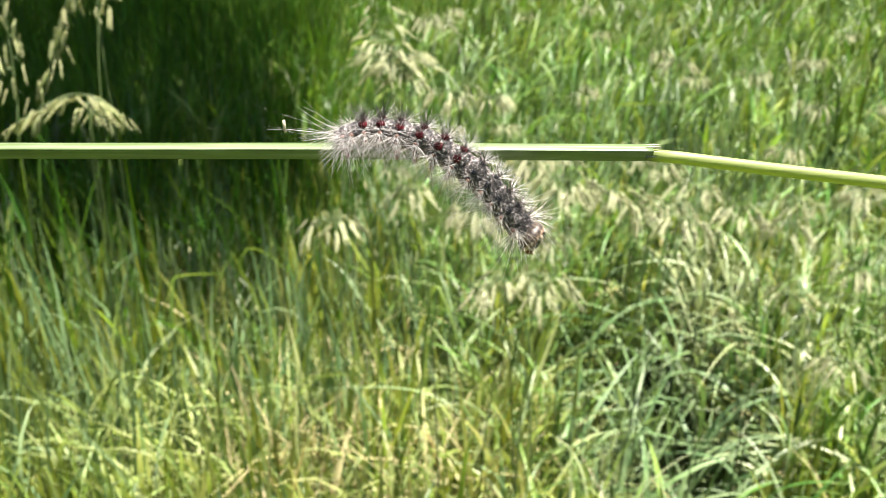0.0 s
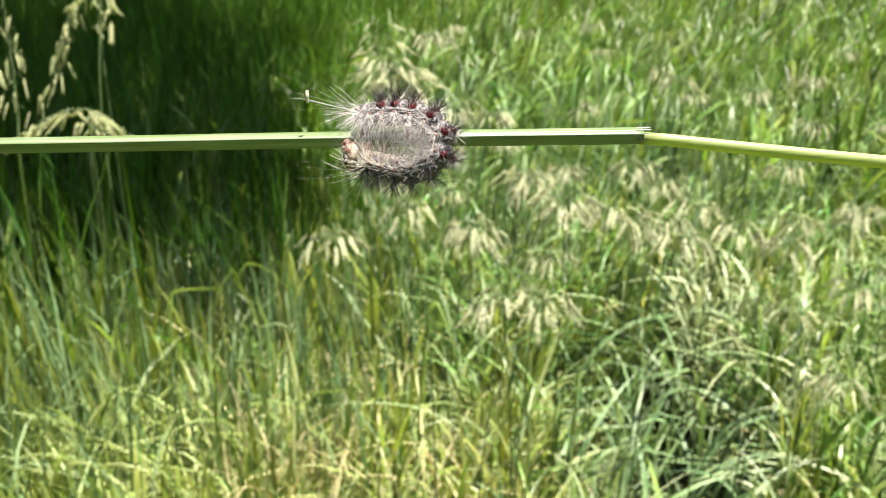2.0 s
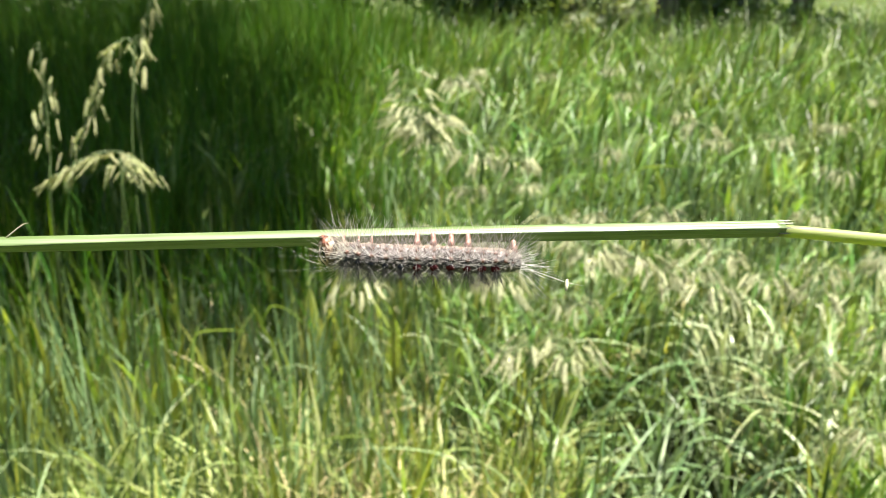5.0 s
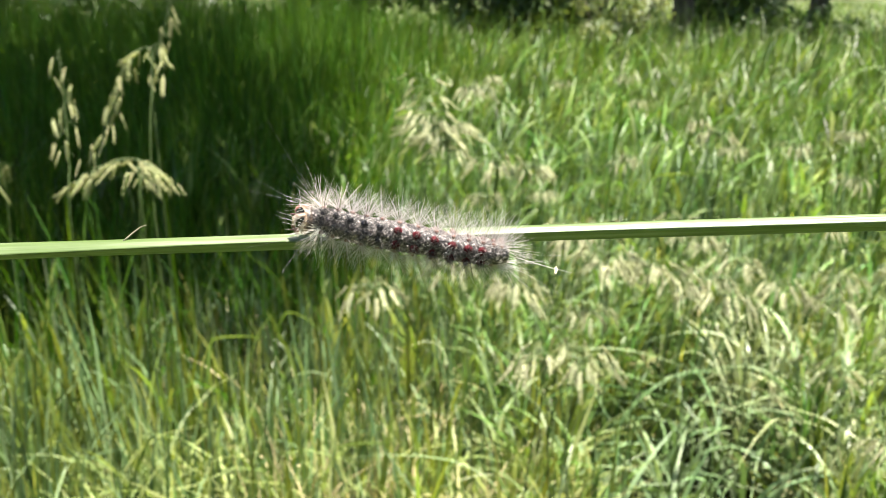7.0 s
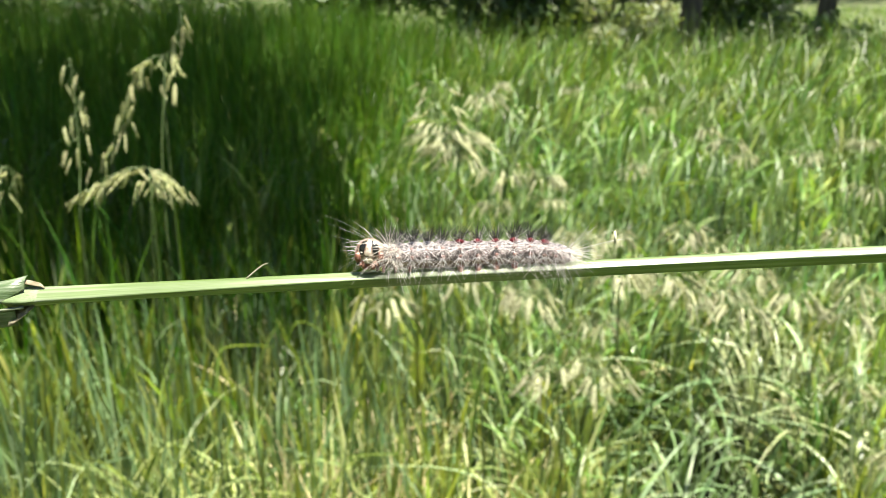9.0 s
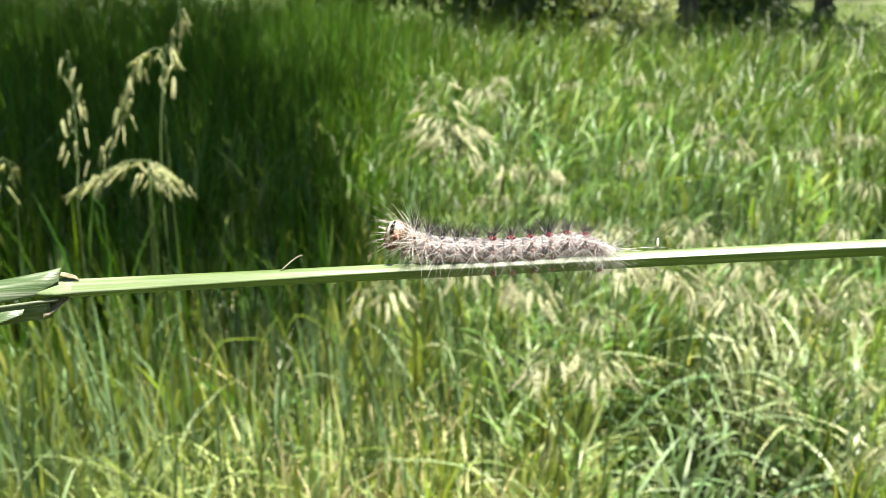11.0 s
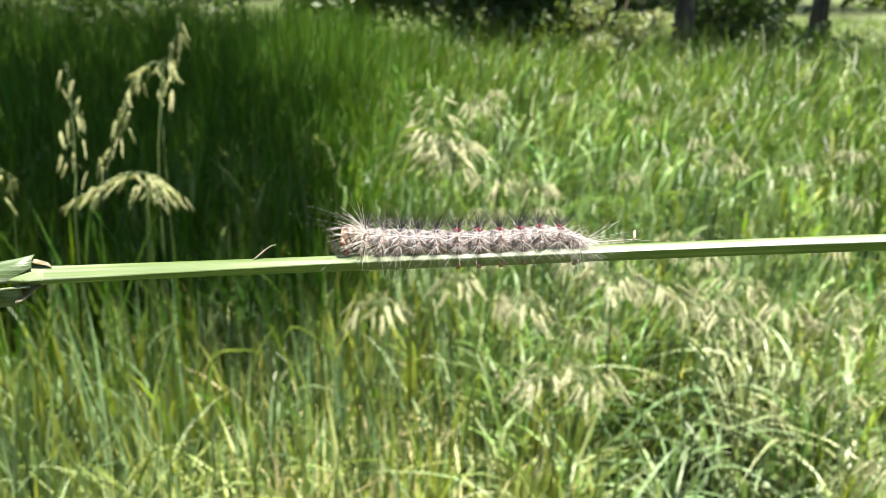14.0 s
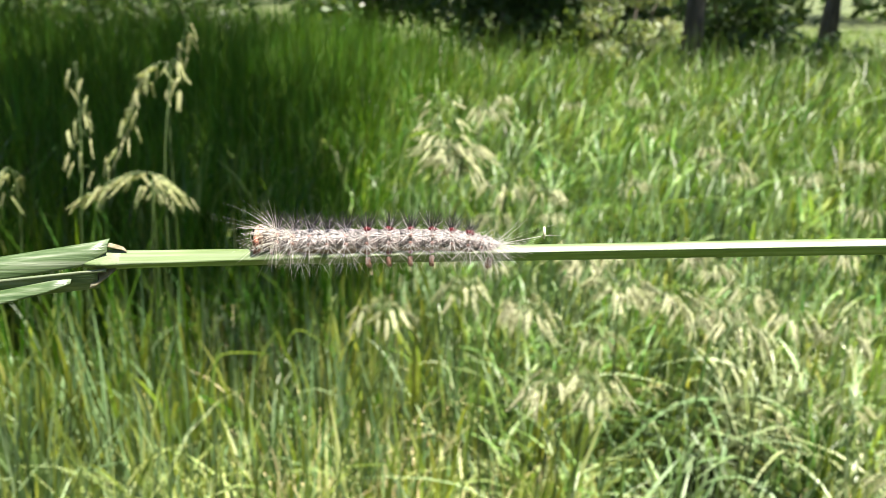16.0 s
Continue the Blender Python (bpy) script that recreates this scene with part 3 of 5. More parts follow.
# the bowed heads before the shade
shade_head([(-0.455, 1.12, 0), (-0.453, 1.117, 0.869), (-0.436, 1.142, 0.942), (-0.448, 1.150, 0.970), (-0.477, 1.151, 0.976), (-0.512, 1.146, 0.963), (-0.544, 1.138, 0.943)],
           2.6, 34, 0.016, 1.12, PALE, 1)
shade_head([(-0.45, 1.13, 0), (-0.449, 1.122, 0.884), (-0.455, 1.143, 0.947), (-0.447, 1.151, 0.970), (-0.424, 1.145, 0.950)], 2.3, 15, 0.016, 1.05, PALE, 2)
shade_head([(-0.43, 1.13, 0), (-0.439, 1.14, 0.75), (-0.449, 1.172, 0.971), (-0.448, 1.211, 1.09), (-0.453, 1.22, 1.118), (-0.470, 1.218, 1.112), (-0.493, 1.202, 1.068), (-0.505, 1.191, 1.035), (-0.522, 1.177, 0.990)],
           3.9, 26, 0.015, 1.1, PALE, 3)
shade_head([(-0.44, 1.18, 0), (-0.444, 1.19, 0.818), (-0.454, 1.218, 1.048), (-0.453, 1.238, 1.11), (-0.440, 1.248, 1.138), (-0.434, 1.263, 1.183)], 2.3, 12, 0.024, 1.0, PALE, 9)
shade_head([(-0.64, 1.30, 0), (-0.641, 1.30, 0.759), (-0.648, 1.343, 0.934), (-0.656, 1.37, 1.019), (-0.666, 1.395, 1.095)], 2.0, 16, 0.028, 1.1, PALE, 4)
shade_head([(-0.70, 1.20, 0), (-0.69, 1.2, 0.7), (-0.68, 1.2, 0.93), (-0.69, 1.18, 0.96), (-0.72, 1.15, 0.88)], 2.0, 14, 0.02, 1.0, PALE, 5)
# the full cream head that stands over the meadow
seed_head((-0.04, 1.22, 0), (-0.06, 1.22, 0.7), (-0.07, 1.21, 1.085), 20, 0.04, 0.8, RIPE, 6, 0.88, 0.15)
seed_head((-0.02, 1.22, 0), (-0.05, 1.22, 0.6), (-0.055, 1.20, 1.035), 62, 0.046, 0.76, RIPE, 7, 0.95, 0.12)
seed_head((-0.03, 1.24, 0), (-0.03, 1.22, 0.6), (-0.035, 1.20, 1.02), 62, 0.046, 0.76, RIPE, 8, 0.95, 0.15)
# heads in the sun that droop like umbrellas
rnd = random.Random(5)
HEADS = [(0.05, 0.936, 0.877), (-0.023, 0.989, 0.887), (0.168, 0.999, 0.885), (0.234, 1.045, 0.864), (0.335, 1.035, 0.824), (0.444, 1.138, 0.80), (0.515, 1.136, 0.786),
         (0.041, 1.369, 0.912), (0.109, 1.421, 0.90), (0.068, 0.863, 0.817), (0.13, 0.866, 0.817), (0.146, 1.147, 0.865), (0.522, 1.803, 0.883), (0.136, 0.922, 0.80),
         (0.326, 1.353, 0.827), (0.623, 1.461, 0.798), (-0.118, 1.118, 0.80), (0.014, 1.728, 0.98), (0.28, 1.10, 0.82), (0.40, 1.25, 0.80), (0.56, 1.27, 0.77), (0.20, 1.24, 0.85),
         (0.68, 1.32, 0.76), (0.57, 1.02, 0.62)]
for i in range(20):
    hy = rnd.uniform(1.1, 2.3)
    HEADS.append((rnd.uniform(-0.05, 0.5) * (0.5 + hy), hy, rnd.uniform(0.62, 0.82)))
for i in range(10):
    hy = rnd.uniform(1.9, 3.2)
    HEADS.append((rnd.uniform(0.0, 0.5) * hy, hy, rnd.uniform(0.68, 0.84)))
for i, (hx, hy, hz) in enumerate(HEADS):
    a, r = rnd.uniform(0, 6.28), rnd.uniform(0.05, 0.14)
    seed_head((hx - r * math.cos(a), hy - r * math.sin(a), 0), (hx - 0.8 * r * math.cos(a), hy - 0.8 * r * math.sin(a), hz * 1.12), (hx, hy, hz),
              rnd.randint(17, 25), 0.042, 1.0 if i < 24 else 0.95, RIPE, 100 + i, 0.84, 0.42)


# single pale leaves bent over and lying across the others
def bent_leaf(a, b, width, sag, mat, label):
    a, b = Vector(a), Vector(b)
    way = (b - a).normalized()
    side = way.cross(Vector((0, 0, 1))).normalized()
    verts, faces, n = [], [], 12
    foot = Vector((a.x - 0.05, a.y + 0.06, 0))
    rise = [bezier(foot, a - way * 0.07 + Vector((0, 0, 0.02)), a, i / 10) for i in range(10)]
    line = rise + [a + (b - a) * (i / n) - Vector((0, 0, sag * (i / n) ** 2)) for i in range(n + 1)]
    for i, p in enumerate(line):
        u = i / (len(line) - 1)
        w = width * (0.5 + 0.5 * min(1, 2.2 * u)) * max(0.04, 1 - max(0, u - 0.55) ** 2 * 4.6)
        tilt = side * 0.86 + Vector((0, 0, 0.5))
        for sign in (-1, 0, 1):
            verts.append(p - Vector((foot.x, foot.y, 0)) + tilt * (sign * w / 2) - Vector((0, 0, 0.2 * w * (sign == 0))))
    for i in range(len(line) - 1):
        for k in range(2):
            q = 3 * i + k
            faces.append((q, q + 1, q + 4, q + 3))
    ob = new("grass_leaf", mesh_of("grass_leaf", verts, faces, mat))
    ob.location = (foot.x, foot.y, 0)
    tagged(ob, label, "grass leaf", "bent leaves in the meadow")


BENT = "pale bluish-green grass leaf bent over the meadow"
bent_leaf((0.367, 1.674, 0.835), (0.452, 1.681, 0.843), 0.013, 0.010, M_BROAD, BENT)
bent_leaf((-0.386, 1.220, 0.678), (-0.315, 1.225, 0.685), 0.010, 0.010, M_BROAD, BENT)
bent_leaf((-0.158, 1.001, 0.627), (-0.093, 1.006, 0.634), 0.009, 0.008, M_BROAD, BENT)
bent_leaf((-0.103, 1.294, 1.020), (-0.021, 1.299, 1.022), 0.012, 0.006, M_BROAD, BENT)
bent_leaf((0.052, 0.915, 0.817), (0.105, 0.919, 0.821), 0.006, 0.006, M_BROAD, BENT)
bent_leaf((0.340, 1.917, 0.932), (0.366, 1.894, 0.861), 0.013, 0.050, M_BROAD, BENT)
bent_leaf((0.560, 2.027, 0.916), (0.593, 2.007, 0.854), 0.014, 0.060, M_BROAD, BENT)
bent_leaf((0.015, 0.998, 0.754), (0.041, 0.981, 0.700), 0.008, 0.030, M_BROAD, BENT)
bent_leaf((-0.262, 1.191, 0.734), (-0.211, 1.188, 0.718), 0.008, 0.030, M_BROAD, BENT)

# ---- trees ----
def leaf_cloud(centres, radii, count, size, mat, seed, name="crown", flat=0.8):
    """Small pointed leaves in clumps round the centres."""
    rng = np.random.default_rng(seed)
    centres, radii = np.array(centres, dtype=float), np.array(radii, dtype=float)
    pick = rng.choice(len(centres), count, p=radii ** 2 / (radii ** 2).sum())
    d = rng.normal(0, 1, (count, 3))
    d /= np.linalg.norm(d, axis=1)[:, None]
    r = radii[pick] * rng.uniform(0.25, 1.0, count) ** 0.5
    c = centres[pick] + d * r[:, None] * np.array([1, 1, flat])
    a = rng.normal(0, 1, (count, 3))
    a /= np.linalg.norm(a, axis=1)[:, None]
    b = np.cross(a, rng.normal(0, 1, (count, 3)))
    b /= np.linalg.norm(b, axis=1)[:, None]
    s = size * rng.uniform(0.6, 1.3, count)[:, None]
    v = np.stack([c - a * s, c + b * s * 0.42, c + a * s, c - b * s * 0.42], axis=1).reshape(-1, 3)
    f = np.arange(count * 4).reshape(-1, 4)
    return mesh_of(name, v, f, mat, False)


def tree(x, y, girth, height, lumps, leaves, size, label, seed, lean=(0, 0)):
    """A tapered trunk, limbs that reach to each lump of the crown (place from the foot, and radius), and leaves round them."""
    rnd = random.Random(seed)
    root = new("tree")
    root.location = (x, y, 0)
    tagged(root, label, "tree", "trees round the meadow")
    line = [Vector((lean[0] * (i / 8) ** 1.6 + rnd.uniform(-0.08, 0.08) * girth, lean[1] * (i / 8) ** 1.6 + rnd.uniform(-0.08, 0.08) * girth, height * i / 8 - 0.05)) for i in range(9)]
    radii = [girth * (1.35 if i == 0 else 1 - 0.75 * i / 8) for i in range(9)]
    wood = [tube(line, radii, 12)]
    for i, (c, r) in enumerate(lumps):
        start = line[4 + i % 4]
        c = Vector(c)
        mid = (start + c) / 2 + Vector((0, 0, 0.25))
        wood.append(tube([bezier(start, mid, c, s / 5) for s in range(6)], [girth * 0.3 * (1 - s / 6.5) for s in range(6)], 5))
    part("trunk", mesh_of("trunk", *joined(wood), M_BARK), root)
    part("crown", leaf_cloud([c for c, r in lumps], [r for c, r in lumps], leaves, size, M_CROWN, seed), root)
    return root


def round_crown(height, radius, seed, count=14):
    rnd = random.Random(seed)
    lumps = []
    for i in range(count):
        a, r = rnd.uniform(0, 6.28), radius * rnd.uniform(0.3, 0.85)
        lumps.append(((math.cos(a) * r, math.sin(a) * r, height + rnd.uniform(-0.35, 0.6) * radius), radius * rnd.uniform(0.3, 0.5)))
    return lumps


# an unseen tree added beside the view: its crown lumps stand where shade falls
SHADE_FOOT = Vector((-3.4, 5.3, 0))
rnd = random.Random(70)
lumps = []
for gx, gy, r in ((-0.46, 1.76, 0.15), (-0.37, 2.10, 0.15), (-0.63, 2.25, 0.36), (-0.74, 2.75, 0.36), (-0.84, 2.35, 0.50), (-1.45, 2.25, 0.6), (-2.1, 2.5, 0.8), (-1.02, 3.1, 0.56), (-1.7, 3.3, 0.9), (-2.7, 3.6, 1.1), (-1.15, 4.0, 0.7), (-1.9, 4.6, 0.75),
                  (-1.7, 5.7, 0.5), (-3.7, 5.2, 0.9), (-2.3, 6.2, 0.8), (-3.6, 6.6, 1.3)):
    h = rnd.uniform(4.0, 4.9)
    shift = SUN_WAY * ((h - 0.7) / SUN_WAY.z)
    lumps.append((Vector((gx + shift.x, gy + shift.y, h)) - SHADE_FOOT, r))
tree(SHADE_FOOT.x, SHADE_FOOT.y, 0.15, 4.4, lumps, 11500, 0.095, "unseen leafy tree added with a wide leaning crown to shade the grass", 71, (0.9, -0.3))
# trees at the meadow's far side
tree(2.55, 11.2, 0.13, 7.0, round_crown(5.5, 2.6, 1), 3500, 0.16, "slender tree with rough grey-brown bark beyond the meadow", 72)
tree(5.86, 15.6, 0.135, 9.0, round_crown(7.0, 3.0, 2), 3500, 0.2, "dark straight tree trunk on the lawn beyond the meadow", 73)
tree(-7.4, 12.5, 0.18, 7.0, round_crown(5.0, 3.2, 3), 5000, 0.18, "unseen leafy tree on the meadow's far side", 74)
# trunk hidden, crown above the view: added to shade the bush before it
tree(0.3, 9.7, 0.16, 7.5, round_crown(4.7, 1.9, 4, 18), 7000, 0.18, "unseen leafy tree on the meadow's far side", 75)


def bush(x, y, width, height, leaves, size, mat, label, seed):
    rnd = random.Random(seed)
    root = new("bush")
    root.location = (x, y, 0)
    tagged(root, label, "bush", "bushes along the meadow's far side")
    stems, centres, sizes = [], [], []
    for i in range(16):
        a, r = rnd.uniform(0, 6.28), width * rnd.uniform(0.05, 0.5)
        c = Vector((math.cos(a) * r, math.sin(a) * r, height * rnd.uniform(0.04, 0.9)))
        centres.append(c)
        sizes.append(width * rnd.uniform(0.14, 0.26))
        stems.append(tube([Vector((0.1 * c.x, 0.1 * c.y, -0.03)), Vector((0.5 * c.x, 0.5 * c.y, 0.6 * c.z)), c], [0.02, 0.013, 0.005], 5))
    part("branchwork", mesh_of("branchwork", *joined(stems), M_BARK), root)
    part("foliage", leaf_cloud(centres, sizes, leaves, size, mat, seed, "foliage"), root)
    return root


bush(0.6, 8.7, 2.1, 1.6, 12000, 0.05, M_CROWN, "dense dark green bush at the meadow's edge", 81)
bush(1.18, 7.9, 0.8, 1.3, 3400, 0.035, M_SHRUB, "pale yellowish-green shrub at the meadow's edge", 82)
bush(3.25, 12.4, 1.7, 1.9, 6000, 0.05, M_CROWN, "dark green bush beside a tree trunk", 83)
bush(-1.3, 9.0, 2.0, 1.6, 7000, 0.05, M_CROWN, "green bush at the meadow's edge in half shade", 88)
bush(-3.0, 9.6, 2.4, 1.8, 6000, 0.055, M_CROWN, "green bush at the meadow's edge in half shade", 84)
bush(-5.6, 10.5, 3.0, 2.4, 6000, 0.06, M_CROWN, "green bush at the meadow's edge in half shade", 85)
bush(1.75, 12.6, 1.7, 2.0, 7000, 0.055, M_CROWN, "dense dark green bush behind a pale shrub", 86)
bush(3.95, 13.6, 1.0, 1.5, 4500, 0.055, M_CROWN, "dark green bush on the lawn's edge", 87)

# low leaf clump put where a tree's shadow lies on the lawn
bush(3.75, 10.7, 1.5, 0.55, 4500, 0.045, M_CROWN, "low dark green leaves standing in for a tree's shadow on the lawn", 89)

# woods added at the sides and behind, out of view, to block the low sky
rnd = random.Random(19)
centres = []
for i in range(230):
    a, r = radians(rnd.uniform(128, 412)), rnd.uniform(13, 18)
    centres.append((r * math.cos(a), 4 + r * math.sin(a), rnd.uniform(0.5, 9)))
tagged(new("near_woods", leaf_cloud(centres, [rnd.uniform(1.6, 2.6) for c in centres], 42000, 0.24, M_CROWN, 92, "near_woods")),
       "leafy green woods added out of view to block the low sky", "woods", kind="stuff")
# woods closing the view
rnd = random.Random(9)
centres = [(rnd.uniform(-26, 30), rnd.uniform(27, 36), rnd.uniform(0.4, 9)) for i in range(150)]
tagged(new("far_woods", leaf_cloud(centres, [rnd.uniform(1.6, 3.0) for c in centres], 26000, 0.28, M_CROWN, 91, "far_woods")),
       "green woods closing the view behind the lawn", "woods", kind="stuff")


# ---- the held grass stem: x runs along it, the dry fibre stands at x = 0 ----
MM = 0.001


def stem_section(x, grow, rnd):
    """One ring of the sheath's blunt four-sided section; a crease runs along the front, low near the collar and half-way up towards the torn end."""
    u = (x + 41.5) / 181.0
    r = 1.36 + 0.20 * math.exp(-((x + 37) / 22) ** 2) + 0.22 * math.exp(-((x + 40) / 4.0) ** 2) + 0.17 * u
    r *= grow
    sway = 0.10 * math.sin(3.1 * u + 0.4) + 0.05 * math.sin(11 * u)
    f = min(1.0, max(0.0, (x + 35) / 65))
    f = f * f * (3 - 2 * f)
    ring = []
    for k in range(36):
        a = 2 * math.pi * k / 36
        c, s = math.cos(a), math.sin(a)
        q = r / (abs(c) ** 1.16 + abs(s) ** 1.16) ** (1 / 1.16)
        q *= 1 + 0.009 * math.sin(a * 17) + 0.004 * rnd.uniform(-1, 1)
        bulge = 1.5 - 0.3 * f if c > 0 else 1.0
        drop = (0.52 - 0.56 * f) * max(0.0, c) * q
        ring.append((x * MM, -q * c * bulge * MM, (q * s + sway - drop) * MM))
    return ring


def sheath_mesh(name, places, grows, mat):
    rnd = random.Random(3)
    verts, faces = [], []
    for x, grow in zip(places, grows):
        verts += stem_section(x, grow, rnd)
    for i in range(len(places) - 1):
        for k in range(36):
            p, q = i * 36 + k, i * 36 + (k + 1) % 36
            faces.append((p, q, q + 36, p + 36))
    faces.append(tuple(range(36))[::-1])
    faces.append(tuple(range(len(verts) - 36, len(verts))))
    return mesh_of(name, verts, faces, mat)


def strip(line, widths, up_ways, thick, ribs=7, cup=0.3):
    """A ribbed leaf strip along a line: widths and the way each row's width runs."""
    verts, faces = [], []
    n = 2 * ribs + 1
    for p, w, way in zip(line, widths, up_ways):
        p, way = Vector(p), Vector(way).normalized()
        out = Vector((1, 0, 0)).cross(way).normalized()
        for k in range(n):
            s = k / (n - 1) * 2 - 1
            verts.append(p + way * (s * w / 2) + out * (cup * w * 0.5 * (s * s - 1) + 0.05 * MM * (k % 2)))
        for k in range(n):
            s = k / (n - 1) * 2 - 1
            verts.append(p + way * (s * w / 2) + out * (cup * w * 0.5 * (s * s - 1) - thick))
    for i in range(len(line) - 1):
        a, b = i * 2 * n, (i + 1) * 2 * n
        for k in range(n - 1):
            faces.append((a + k, a + k + 1, b + k + 1, b + k))
            faces.append((a + n + k + 1, a + n + k, b + n + k, b + n + k + 1))
        faces.append((a, b, b + n, a + n))
        faces.append((a + n - 1, a + 2 * n - 1, b + 2 * n - 1, b + n - 1))
    last = (len(line) - 1) * 2 * n
    for k in range(n - 1):
        faces.append((k + 1, k, n + k, n + k + 1))
        faces.append((last + k, last + k + 1, last + n + k + 1, last + n + k))
    return verts, faces


def grass_stem():
    root = new("held_grass")
    tagged(root, "cut light green grass stem with ribbed sheath and torn end", "grass")
    part("sheath", sheath_mesh("sheath", [-38.5 + 178.0 * i / 110 for i in range(111)], [1.0] * 111, M_SHEATH), root)
    # the thin culm that comes out of the sheath's torn end and sinks a little
    line = [Vector((138.6 + 6 * i, 0.1, -0.45 - 0.128 * 6 * max(0, i - 0.3) + 0.0012 * (6 * i) ** 2 * 0.15)) * MM for i in range(18)]
    part("culm", mesh_of("culm", *tube(line, [(1.12 + 0.012 * i) * MM for i in range(18)], 18), M_CULM), root, None, "smooth yellow-green inner stem")
    rnd = random.Random(8)
    for i in range(9):
        a = i / 9 * 2 * math.pi
        c, s = math.cos(a), math.sin(a)
        line = [Vector((138.2 + 0.9 * k * rnd.uniform(0.7, 1.5), -(1.25 + 0.05 * k) * c, (1.28 + 0.05 * k) * s - 0.05)) * MM for k in range(4)]
        part("torn_strip", mesh_of("torn_strip", *tube(line, [0.28 * MM, 0.24 * MM, 0.17 * MM, 0.04 * MM], 5, 0.4), M_TORN), root, None, "whitish torn sheath edge")
    # the collar: a pale swelling with papery flaps above and below
    part("collar", sheath_mesh("collar", [-43.5, -42.8, -41.6, -40.4, -39.4, -38.4, -37.4, -36.6, -36.0], [0.5, 0.8, 0.95, 1.0, 1.02, 1.025, 1.015, 1.006, 0.985], M_AURICLE), root, None, "pale whitish collar")
    flap = [Vector((-39.2 + 0.75 * i, -0.5, z)) * MM for i, z in enumerate((2.75, 2.7, 2.5, 2.3, 2.1, 1.5))]
    part("flap", mesh_of("flap", *strip(flap, [w * MM for w in (1.0, 1.1, 1.1, 1.0, 0.8, 0.4)], [(0, 0.9, 0.8)] * 6, 0.12 * MM, 2, 0.1), M_COLLAR), root, None, "beige papery flap")
    low = [Vector((-41.6 + 0.9 * i, -1.3, z)) * MM for i, z in enumerate((-3.5, -3.3, -2.9, -2.5, -2.0, -1.6))]
    part("flap", mesh_of("flap", *strip(low, [w * MM for w in (3.2, 3.0, 2.5, 1.9, 1.2, 0.5)], [(0, 0.55, 1)] * 6, 0.12 * MM, 2, 0.1), M_COLLAR), root, None, "beige papery flap")
    # the folded leaf blade: a rounded upper half, its dark lower half and a strip that curls out below
    n = 16
    reach = [-38.6 - 4.0 * i for i in range(n)]
    run = [4.0 * i for i in range(n)]
    upper = [Vector((x, -0.7, (2.7 if d == 0 else 1.75) - 0.15 * d)) * MM for x, d in zip(reach, run)]
    widths = [(2.8 if i == 0 else 4.7 + 0.10 * min(i, 8)) * MM for i in range(n)]
    part("upper_blade", mesh_of("upper_blade", *strip(upper, widths, [(0, 0.62, 1)] * n, 0.14 * MM, 9, -0.42), M_BLADE), root)
    edge = [Vector((x, -2.0, -1.75 - 0.088 * d)) * MM for x, d in zip(reach, run)]
    part("midrib", mesh_of("midrib", *tube(edge, [(0.30 + 0.01 * i) * MM for i in range(n)], 8), M_RIB), root, None, "whitish midrib")
    lower = [Vector((x - 1.6, -1.5, -3.35 - 0.10 * d)) * MM for x, d in zip(reach, run)]
    part("lower_blade", mesh_of("lower_blade", *strip(lower, [3.4 * MM] * n, [(0, -0.42, 1)] * n, 0.14 * MM, 9, -0.1), M_BLADE), root)
    curl = [Vector((-44.6 - 4.0 * i, -2.6, -3.6 - 0.205 * 4.0 * i)) * MM for i in range(n)]
    cw = [(1.1 if i == 0 else 2.2 + 0.35 * min(i, 6)) * MM for i in range(n)]
    part("curled_edge", mesh_of("curled_edge", *strip(curl, cw, [(0, 0.75, 1)] * n, 0.12 * MM, 6, -0.2), M_BLADE), root, None, "pale curled leaf edge")
    fibre = [Vector(p) * MM for p in ((0, -0.2, 1.0), (1.2, -0.3, 1.9), (2.6, -0.4, 3.0), (3.7, -0.4, 3.7), (4.6, -0.5, 3.9))]
    part("fibre", mesh_of("fibre", *tube(fibre, [r * MM for r in (0.16, 0.13, 0.1, 0.07, 0.03)], 6), M_FIBRE), root, None, "thin dry fibre")
    return root


# ---- the caterpillar: each piece has x to the head, z to the back ----
def hairs(base, axis, count, long, spread, thick, seed, arc=0.15, sag=(0, 0, 0), foot=0.25):
    """A tuft of tapered hairs from base, round axis; lengths and thicknesses in mm."""
    rnd = random.Random(seed)
    axis = Vector(axis).normalized()
    pieces = []
    for i in range(count):
        v = Vector((rnd.gauss(0, 1), rnd.gauss(0, 1), rnd.gauss(0, 1)))
        way = (axis + spread * v * 0.6).normalized()
        length = long * rnd.uniform(0.35, 1.12)
        b = Vector(base) + Vector((rnd.uniform(-1, 1), rnd.uniform(-1, 1), rnd.uniform(-1, 1))) * foot
        bow = Vector((rnd.gauss(0, 1), rnd.gauss(0, 1), rnd.gauss(0, 1))) * arc + Vector(sag)
        r = thick * rnd.uniform(0.65, 1.3)
        line = [(b + way * (length * s) + bow * (length * s * s)) * MM for s in (0, 0.35, 0.7, 1.0)]
        pieces.append(tube(line, [r * MM, r * 0.9 * MM, r * 0.62 * MM, r * 0.18 * MM], 3, 1.0, False))
    return joined(pieces)


